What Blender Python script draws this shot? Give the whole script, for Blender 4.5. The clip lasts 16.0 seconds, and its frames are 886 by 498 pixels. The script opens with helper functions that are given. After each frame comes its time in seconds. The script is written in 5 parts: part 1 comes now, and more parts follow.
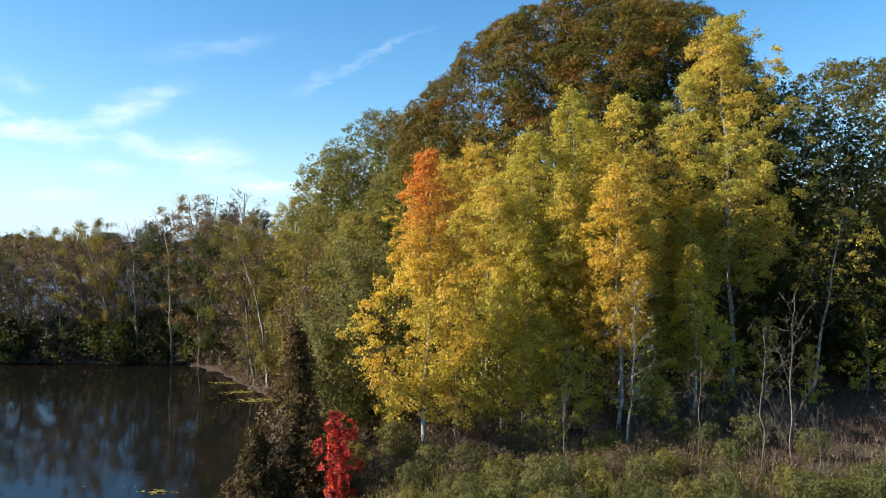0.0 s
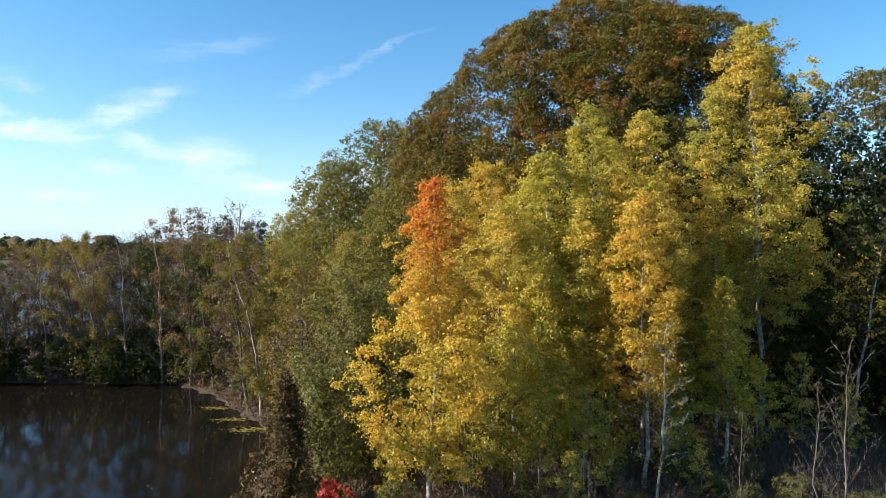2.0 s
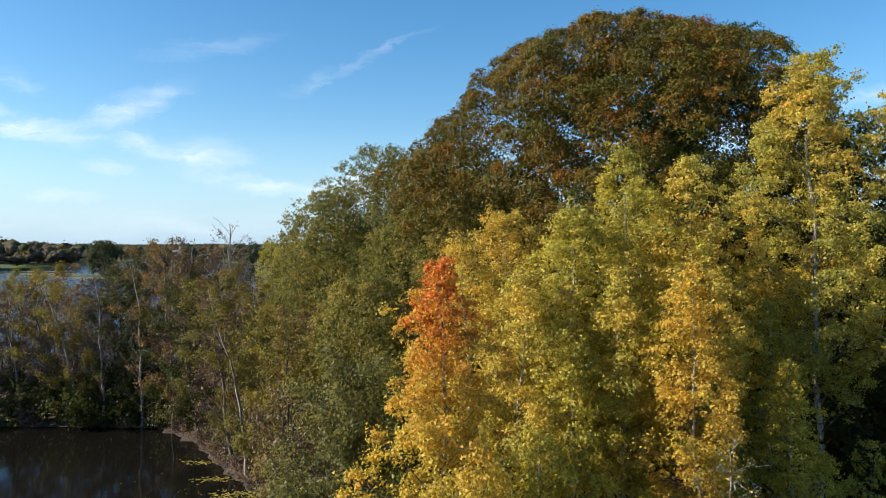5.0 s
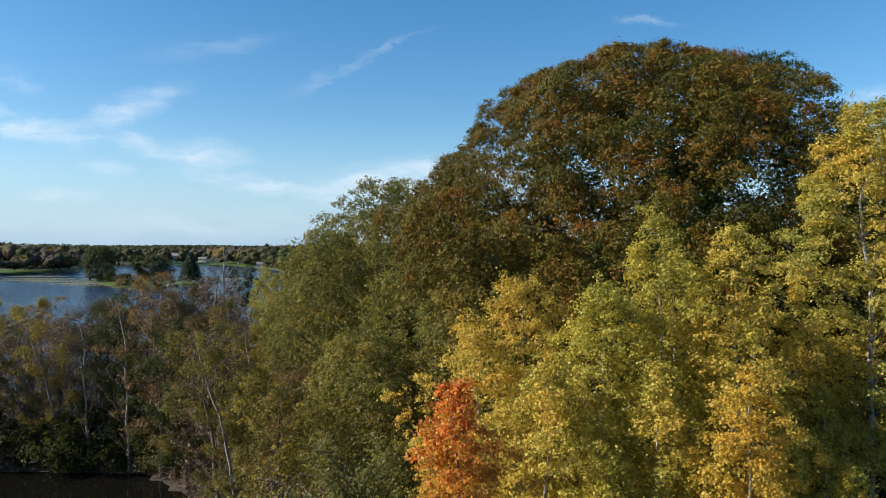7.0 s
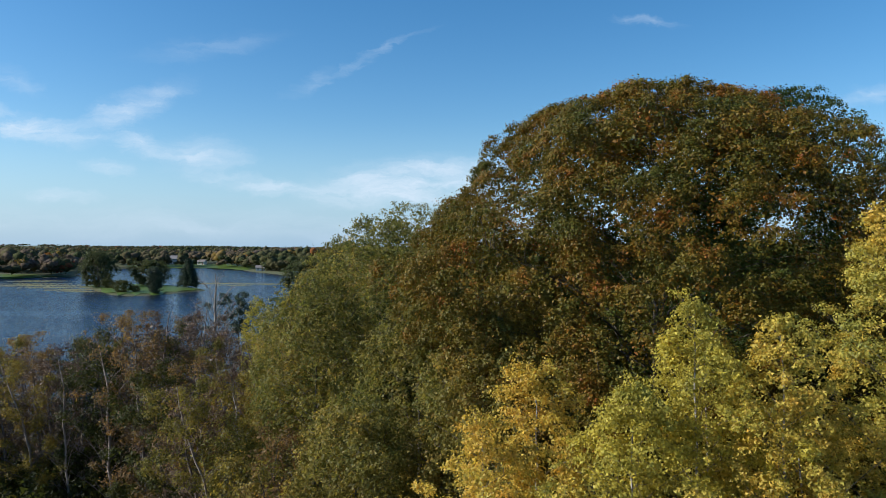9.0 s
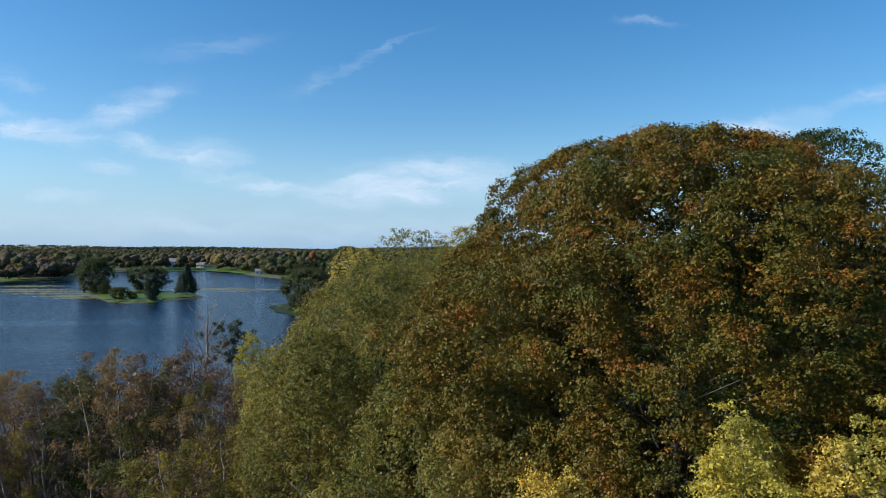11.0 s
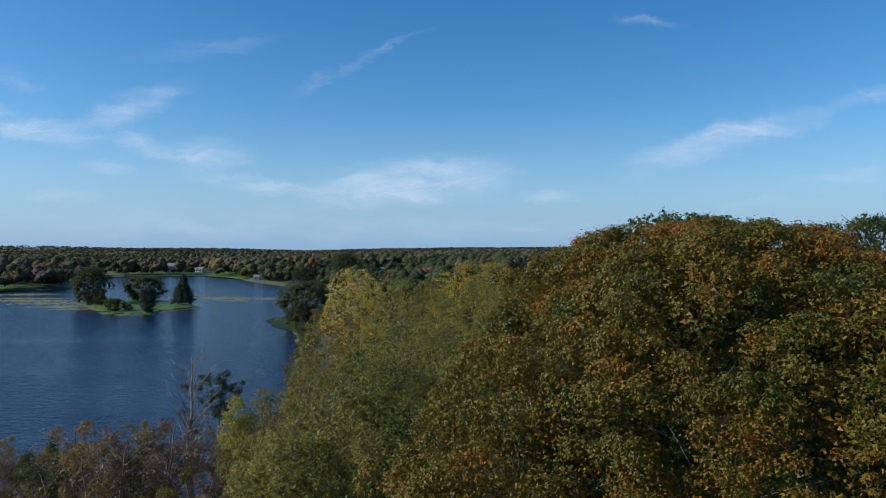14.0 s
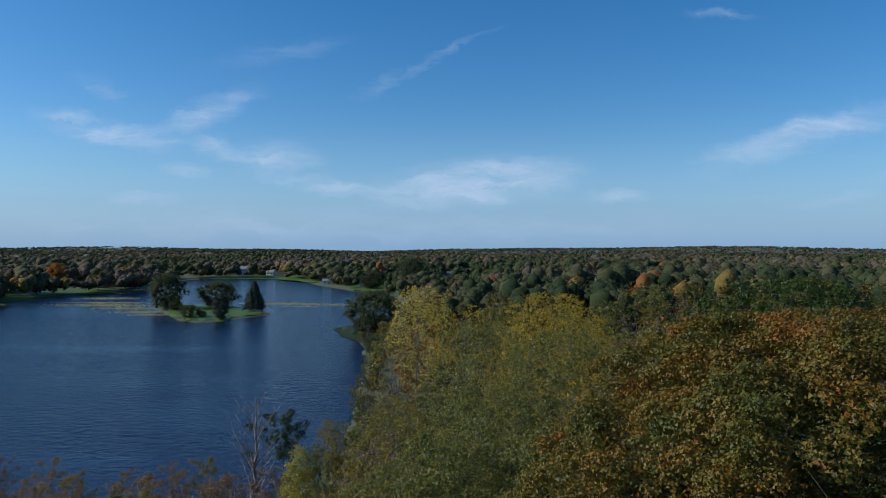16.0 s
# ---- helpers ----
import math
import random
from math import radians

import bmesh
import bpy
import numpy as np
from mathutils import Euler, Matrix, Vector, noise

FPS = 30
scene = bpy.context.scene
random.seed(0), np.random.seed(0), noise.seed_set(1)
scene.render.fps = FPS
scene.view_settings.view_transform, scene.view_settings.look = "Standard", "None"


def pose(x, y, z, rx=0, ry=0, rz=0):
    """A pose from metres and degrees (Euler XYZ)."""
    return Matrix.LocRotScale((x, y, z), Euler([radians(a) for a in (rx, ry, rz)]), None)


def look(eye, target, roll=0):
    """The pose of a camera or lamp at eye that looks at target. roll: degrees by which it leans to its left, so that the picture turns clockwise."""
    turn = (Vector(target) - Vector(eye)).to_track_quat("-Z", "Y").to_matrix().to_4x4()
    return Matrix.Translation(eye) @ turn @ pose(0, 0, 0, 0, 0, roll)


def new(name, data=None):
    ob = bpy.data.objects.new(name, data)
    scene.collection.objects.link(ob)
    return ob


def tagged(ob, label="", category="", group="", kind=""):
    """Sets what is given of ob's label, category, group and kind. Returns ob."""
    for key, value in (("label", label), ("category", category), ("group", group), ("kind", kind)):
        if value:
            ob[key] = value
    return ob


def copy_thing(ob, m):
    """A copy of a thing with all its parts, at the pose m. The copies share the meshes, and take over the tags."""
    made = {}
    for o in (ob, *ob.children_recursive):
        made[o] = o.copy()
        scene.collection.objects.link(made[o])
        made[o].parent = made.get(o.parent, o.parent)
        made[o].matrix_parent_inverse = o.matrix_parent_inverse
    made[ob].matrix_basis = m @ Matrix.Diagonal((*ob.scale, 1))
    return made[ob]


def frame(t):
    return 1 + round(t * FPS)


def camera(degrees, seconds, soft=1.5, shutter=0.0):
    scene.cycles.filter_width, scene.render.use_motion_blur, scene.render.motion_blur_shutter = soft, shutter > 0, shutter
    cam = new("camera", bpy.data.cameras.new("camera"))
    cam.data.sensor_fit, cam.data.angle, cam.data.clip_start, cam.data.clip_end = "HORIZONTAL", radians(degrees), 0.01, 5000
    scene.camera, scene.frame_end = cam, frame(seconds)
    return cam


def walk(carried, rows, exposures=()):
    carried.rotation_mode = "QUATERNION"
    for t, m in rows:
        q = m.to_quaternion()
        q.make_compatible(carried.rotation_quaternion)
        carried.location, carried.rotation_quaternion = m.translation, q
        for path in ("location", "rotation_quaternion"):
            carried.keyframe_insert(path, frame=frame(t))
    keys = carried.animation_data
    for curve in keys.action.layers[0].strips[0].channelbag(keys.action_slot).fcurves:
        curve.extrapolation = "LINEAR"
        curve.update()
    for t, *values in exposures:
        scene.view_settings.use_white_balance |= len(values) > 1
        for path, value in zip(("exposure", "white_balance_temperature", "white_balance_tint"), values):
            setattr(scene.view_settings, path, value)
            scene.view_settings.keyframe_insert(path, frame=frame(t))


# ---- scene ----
cam = camera(63.38, 16.0, soft=0.6)
PATH = [  # seconds, x, y, z, yaw
    (0.0, -0.000, 0.000, 11.958, 0.00),
    (0.5, -0.071, 0.767, 12.316, 0.00),
    (1.0, -0.105, 1.538, 12.707, 0.00),
    (1.5, -0.147, 2.355, 13.071, 0.00),
    (2.0, -0.298, 3.206, 13.423, 0.00),
    (2.5, -0.457, 4.028, 13.788, 0.00),
    (3.0, -0.566, 4.879, 14.187, 0.00),
    (3.5, -0.623, 5.802, 14.655, 0.00),
    (4.0, -0.586, 6.751, 15.123, 0.00),
    (6.5, -0.846, 11.265, 18.508, 0.00),
    (7.0, -0.989, 12.205, 19.255, 0.00),
    (7.5, -1.047, 13.147, 20.018, 0.00),
    (8.0, -1.044, 14.042, 20.747, 0.00),
    (10.5, -1.241, 18.105, 24.374, 0.00),
    (11.0, -1.278, 19.011, 25.152, 0.00),
    (11.5, -1.307, 19.896, 25.938, 0.00),
    (12.0, -1.342, 20.751, 26.718, 0.00),
    (12.5, -1.393, 21.629, 27.480, 0.00),
    (13.0, -1.441, 22.576, 28.271, 0.00),
    (13.5, -1.473, 23.534, 29.130, 0.00),
    (14.0, -1.528, 24.465, 30.038, 0.00),
    (14.5, -1.654, 25.313, 30.978, 0.39),
    (15.0, -1.785, 26.225, 31.904, 1.51),
    (15.5, -1.908, 27.165, 32.866, 3.15),
    (16.0, -1.968, 28.080, 33.806, 5.30),
]
EXPOSURES = [(0.0, 0.84, 6650, 10), (4.0, 0.70, 6600, 10), (8.0, 0.25, 6250, 10), (12.0, 0.14, 5850, 10), (16.0, -0.30, 5400, 10)]
walk(cam, [(t, pose(x, y, z, 89.77, 0, yaw)) for t, x, y, z, yaw in PATH], EXPOSURES)

# ---- world and sun ----
SUN_ELEV = 30.0
SUN_AZ = 263.0  # degrees clockwise from +y: to the left and a little behind
TO_SUN = Vector((math.sin(radians(SUN_AZ)) * math.cos(radians(SUN_ELEV)),
                 math.cos(radians(SUN_AZ)) * math.cos(radians(SUN_ELEV)), math.sin(radians(SUN_ELEV))))
SKY_STRENGTH, SUN_STRENGTH = 0.122, 6.0


class Graph:
    """Short hand for node trees."""

    def __init__(self, tree):
        self.tree = tree

    def node(self, kind, settings=None, **inputs):
        n = self.tree.nodes.new(kind)
        s = settings or {}
        if "operation" in s:
            n.operation = s["operation"]
        if "use_clamp" in s:
            n.use_clamp = s["use_clamp"]
        if "data_type" in s:
            n.data_type, n.blend_type = s["data_type"], s["blend_type"]
        if "vector_type" in s:
            n.vector_type = s["vector_type"]
        if "interpolation_type" in s:
            n.interpolation_type = s["interpolation_type"]
        for k, v in inputs.items():
            key = int(k[1:]) if k[0] == "i" and k[1:].isdigit() else k.replace("_", " ")
            if isinstance(v, bpy.types.NodeSocket):
                self.tree.links.new(v, n.inputs[key])
            else:
                n.inputs[key].default_value = v
        return n

    def math(self, op, a, b=0.0, c=0.0, clamp=False):
        return self.node("ShaderNodeMath", {"operation": op, "use_clamp": clamp}, i0=a, i1=b, i2=c).outputs[0]

    def ramp(self, fac, stops, interp="LINEAR"):
        n = self.node("ShaderNodeValToRGB", None, Fac=fac)
        n.color_ramp.interpolation = interp
        els = n.color_ramp.elements
        while len(els) < len(stops):
            els.new(0.5)
        for e, (p, c) in zip(els, stops):
            e.position, e.color = p, (*c, 1) if len(c) == 3 else c
        return n.outputs["Color"]

    def noise(self, vec, scale, detail=4.0, rough=0.55, distort=0.0):
        return self.node("ShaderNodeTexNoise", None, Vector=vec, Scale=scale, Detail=detail, Roughness=rough,
                         Distortion=distort).outputs["Fac"]

    def mix(self, fac, a, b, blend="MIX"):
        n = self.node("ShaderNodeMix", {"data_type": "RGBA", "blend_type": blend}, i0=fac)
        for idx, v in ((6, a), (7, b)):
            if isinstance(v, bpy.types.NodeSocket):
                self.tree.links.new(v, n.inputs[idx])
            else:
                n.inputs[idx].default_value = (*v, 1) if len(v) == 3 else v
        return n.outputs[2]


world = bpy.data.worlds.new("sky")
scene.world = world
world.use_nodes = True
world.node_tree.nodes.clear()
g = Graph(world.node_tree)
sky = g.node("ShaderNodeTexSky")
sky.sky_type, sky.sun_disc, sky.sun_elevation, sky.sun_rotation = "NISHITA", False, radians(SUN_ELEV), radians(SUN_AZ)
sky.altitude, sky.air_density, sky.dust_density, sky.ozone_density = 250.0, 1.0, 0.6, 2.5
# cirrus: soft streaks on the plane (x / y, z / y) ahead, (u, v, half length, half width, degrees, strength)
CIRRUS = [
    (-0.105, 0.262, 0.100, 0.007, 26, 0.17), (-0.185, 0.228, 0.040, 0.014, 32, 0.18), (-0.588, 0.170, 0.110, 0.022, -12, 0.85),
    (-0.440, 0.190, 0.100, 0.024, 24, 0.42), (-0.425, 0.145, 0.055, 0.020, -20, 0.62), (-0.335, 0.125, 0.065, 0.030, -8, 0.55),
    (-0.465, 0.112, 0.040, 0.010, -4, 0.50), (-0.235, 0.083, 0.135, 0.012, -9, 0.60), (-0.045, 0.088, 0.150, 0.034, 5, 1.0),
    (0.150, 0.068, 0.045, 0.011, -4, 0.55), (0.395, 0.148, 0.160, 0.026, 17, 0.62), (0.285, 0.312, 0.050, 0.008, -8, 0.32),
    (0.600, 0.215, 0.060, 0.016, 10, 0.34), (-0.530, 0.072, 0.070, 0.010, 0, 0.42), (-0.450, 0.036, 0.380, 0.030, 0, 0.20),
    (-0.600, 0.235, 0.050, 0.018, -20, 0.22), (-0.330, 0.280, 0.110, 0.018, 8, 0.16), (0.580, 0.100, 0.120, 0.014, 10, 0.30),
    (0.440, 0.062, 0.060, 0.008, 4, 0.22), (-0.020, 0.025, 0.420, 0.022, 0, 0.20),
]
co = g.node("ShaderNodeTexCoord").outputs["Generated"]
xyz = g.node("ShaderNodeSeparateXYZ", None, Vector=co).outputs
ahead = g.math("MAXIMUM", xyz[1], 0.05)
uv = g.node("ShaderNodeCombineXYZ", None, X=g.math("DIVIDE", xyz[0], ahead), Y=g.math("DIVIDE", xyz[2], ahead)).outputs[0]
wob = g.node("ShaderNodeTexNoise", None, Vector=uv, Scale=9.0, Detail=5.0, Roughness=0.62).outputs["Color"]
wob = g.node("ShaderNodeVectorMath", {"operation": "SUBTRACT"}, i0=wob, i1=(0.5, 0.5, 0.5)).outputs[0]
wob = g.node("ShaderNodeVectorMath", {"operation": "MULTIPLY"}, i0=wob, i1=(0.085, 0.044, 0.0)).outputs[0]
uvw = g.node("ShaderNodeVectorMath", {"operation": "ADD"}, i0=uv, i1=wob).outputs[0]
wisp = g.node("ShaderNodeTexNoise", None, Vector=g.node("ShaderNodeMapping", None, Vector=uvw, Scale=(0.5, 1.4, 1)).outputs[0], Scale=34.0, Detail=5.0, Roughness=0.7).outputs["Color"]
wisp = g.node("ShaderNodeVectorMath", {"operation": "SUBTRACT"}, i0=wisp, i1=(0.5, 0.5, 0.5)).outputs[0]
wisp = g.node("ShaderNodeVectorMath", {"operation": "MULTIPLY"}, i0=wisp, i1=(0.06, 0.022, 0.0)).outputs[0]
uvw = g.node("ShaderNodeVectorMath", {"operation": "ADD"}, i0=uvw, i1=wisp).outputs[0]
cover = 0.0
for u, v, a, b, turn, strength in CIRRUS:
    m = g.node("ShaderNodeMapping", {"vector_type": "TEXTURE"}, Vector=uvw, Location=(u, v, 0), Rotation=(0, 0, radians(turn)),
               Scale=(a, b, 1)).outputs[0]
    r = g.node("ShaderNodeVectorMath", {"operation": "LENGTH"}, i0=m).outputs["Value"]
    f = g.node("ShaderNodeMapRange", {"interpolation_type": "SMOOTHSTEP"}, Value=r, i1=1.25, i2=0.0, i3=0.0, i4=strength).outputs[0]
    cover = g.math("ADD", cover, f)
streak = g.noise(g.node("ShaderNodeMapping", None, Vector=uvw, Rotation=(0, 0, radians(-14)), Scale=(0.6, 3.4, 1)).outputs[0], 12.0, 6.0, 0.6)
streak = g.node("ShaderNodeMapRange", None, Value=streak, i1=0.34, i2=0.66, i3=0.12, i4=1.35).outputs[0]
front = g.node("ShaderNodeMapRange", {"interpolation_type": "SMOOTHSTEP"}, Value=xyz[1], i1=0.2, i2=0.5).outputs[0]
cover = g.math("MULTIPLY", g.math("MULTIPLY", cover, streak), front)
# thin cirrus over the rest of the dome
dome = g.noise(g.node("ShaderNodeMapping", None, Vector=co, Scale=(1, 3, 5)).outputs[0], 1.8, 6.0, 0.6, 0.4)
dome = g.node("ShaderNodeMapRange", {"interpolation_type": "SMOOTHSTEP"}, Value=dome, i1=0.52, i2=0.8, i3=0.0, i4=0.4).outputs[0]
dome = g.math("MULTIPLY", dome, g.math("SUBTRACT", 1.0, front))
cover = g.math("ADD", cover, dome, clamp=True)
hue = g.node("ShaderNodeHueSaturation", None, Hue=0.4965, Saturation=1.31, Value=1.0, Color=sky.outputs[0]).outputs[0]
low = g.node("ShaderNodeMapRange", {"interpolation_type": "SMOOTHSTEP"}, Value=xyz[2], i1=0.18, i2=-0.02, i3=0.0, i4=0.8).outputs[0]
veil = g.mix(low, hue, (2.5, 4.05, 5.65))
colour = g.mix(cover, veil, (5.3, 6.0, 6.7))
back = g.node("ShaderNodeBackground", None, Color=colour, Strength=SKY_STRENGTH)
g.tree.links.new(back.outputs[0], g.node("ShaderNodeOutputWorld").inputs[0])

lamp = bpy.data.lights.new("sun", "SUN")
lamp.energy, lamp.angle, lamp.color = SUN_STRENGTH, radians(0.55), (1.0, 0.93, 0.82)
sun = new("sun", lamp)
sun.matrix_world = look(TO_SUN * 400 + Vector((0, 60, 0)), (0, 60, 0))


# ---- materials ----
def material(name):
    mat = bpy.data.materials.new(name)
    mat.use_nodes = True
    mat.node_tree.nodes.clear()
    gr = Graph(mat.node_tree)
    out = gr.node("ShaderNodeOutputMaterial")
    return mat, gr, out


def leaf_material(name, stops, patch=0.45, top=None, gloss=0.2, through_leaf=0.48, spread=0.64):
    """Leaves: pigment varies from bough to bough and from leaf to leaf; top: (height, fade, stops) for a crown that turns from above."""
    mat, gr, out = material(name)
    tc = gr.node("ShaderNodeTexCoord").outputs["Object"]
    geo = gr.node("ShaderNodeNewGeometry").outputs["Random Per Island"]
    info = gr.node("ShaderNodeObjectInfo").outputs["Random"]
    big = gr.noise(tc, patch, 3.0, 0.6)
    big = gr.node("ShaderNodeMapRange", None, Value=big, i1=0.3, i2=0.7).outputs[0]
    fac = gr.math("ADD", gr.math("MULTIPLY", big, spread), gr.math("MULTIPLY", geo, 0.30))
    fac = gr.math("ADD", fac, gr.math("MULTIPLY", gr.math("SUBTRACT", info, 0.5), 0.22), clamp=True)
    col = gr.ramp(fac, stops)
    if top:
        z = gr.node("ShaderNodeSeparateXYZ", None, Vector=tc).outputs[2]
        z = gr.math("ADD", z, gr.math("MULTIPLY", gr.math("SUBTRACT", gr.noise(tc, 0.9, 3.0), 0.5), 5.0))
        z = gr.math("ADD", z, gr.math("MULTIPLY", gr.math("SUBTRACT", geo, 0.5), 1.2))
        f = gr.node("ShaderNodeMapRange", {"interpolation_type": "SMOOTHSTEP"}, Value=z, i1=top[0], i2=top[0] + top[1]).outputs[0]
        col = gr.mix(f, col, gr.ramp(geo, top[2]))
    age = gr.math("FRACT", gr.math("MULTIPLY", geo, 17.31))
    age = gr.node("ShaderNodeMapRange", None, Value=age, i1=0.0, i2=1.0, i3=0.7, i4=1.25).outputs[0]
    single = gr.node("ShaderNodeMapRange", None, Value=gr.noise(tc, 6.5, 2.0, 0.6), i1=0.34, i2=0.66, i3=0.7, i4=1.3).outputs[0]
    age = gr.math("MULTIPLY", age, single)
    col = gr.node("ShaderNodeHueSaturation", None, Hue=0.5, Saturation=1.0, Value=age, Color=col).outputs[0]
    fine = gr.noise(tc, 30.0, 2.0)
    col = gr.mix(gr.math("MULTIPLY", fine, 0.35), col, gr.mix(0.5, col, (0.05, 0.035, 0.012)))
    bsdf = gr.node("ShaderNodeBsdfPrincipled", None, Base_Color=col, Roughness=0.5)
    bsdf.inputs["Specular IOR Level"].default_value = gloss
    gr.tree.links.new(gr.node("ShaderNodeBump", None, Strength=0.5, Distance=0.06, Height=gr.noise(tc, 9.0, 2.0)).outputs[0], bsdf.inputs["Normal"])
    thin = gr.node("ShaderNodeBsdfTranslucent", None, Color=gr.mix(1.0, col, (1.5, 1.4, 0.85), "MULTIPLY")).outputs[0]
    mixed = gr.node("ShaderNodeMixShader", None, i0=through_leaf, i1=bsdf.outputs[0], i2=thin).outputs[0]
    gr.tree.links.new(mixed, out.inputs[0])
    return mat


def bark_material(name, base, dark, scale=6.0, stretch=0.25, marks=0.5):
    mat, gr, out = material(name)
    tc = gr.node("ShaderNodeTexCoord").outputs["Object"]
    m = gr.node("ShaderNodeMapping", None, Vector=tc, Scale=(1, 1, stretch)).outputs[0]
    n1 = gr.noise(m, scale, 6.0, 0.65)
    n2 = gr.noise(tc, 0.7, 3.0)
    f = gr.node("ShaderNodeMapRange", None, Value=n1, i1=0.42, i2=0.42 + 0.3 * marks, i3=0.0, i4=1.0).outputs[0]
    col = gr.mix(f, dark, base)
    col = gr.mix(gr.math("MULTIPLY", n2, 0.4), col, dark)
    bsdf = gr.node("ShaderNodeBsdfPrincipled", None, Base_Color=col, Roughness=0.85)
    bump = gr.node("ShaderNodeBump", None, Strength=0.5, Distance=0.03, Height=n1)
    gr.tree.links.new(bump.outputs[0], bsdf.inputs["Normal"])
    gr.tree.links.new(bsdf.outputs[0], out.inputs[0])
    return mat


def plain_material(name, stops, scale=3.0, rough=0.8, bump=0.02):
    mat, gr, out = material(name)
    tc = gr.node("ShaderNodeTexCoord").outputs["Object"]
    n1 = gr.noise(tc, scale, 6.0, 0.6)
    n2 = gr.noise(tc, scale * 0.13, 3.0)
    col = gr.ramp(gr.math("ADD", gr.math("MULTIPLY", n1, 0.6), gr.math("MULTIPLY", n2, 0.4)), stops)
    bsdf = gr.node("ShaderNodeBsdfPrincipled", None, Base_Color=col, Roughness=rough)
    b = gr.node("ShaderNodeBump", None, Strength=0.5, Distance=bump, Height=n1)
    gr.tree.links.new(b.outputs[0], bsdf.inputs["Normal"])
    gr.tree.links.new(bsdf.outputs[0], out.inputs[0])
    return mat


GOLD, YELLOW, LIME, GREEN = (0.57, 0.33, 0.055), (0.56, 0.405, 0.072), (0.38, 0.335, 0.062), (0.18, 0.20, 0.045)
ORANGE, RED, BROWN, OLIVE = (0.58, 0.20, 0.05), (0.50, 0.055, 0.03), (0.20, 0.095, 0.025), (0.13, 0.125, 0.02)

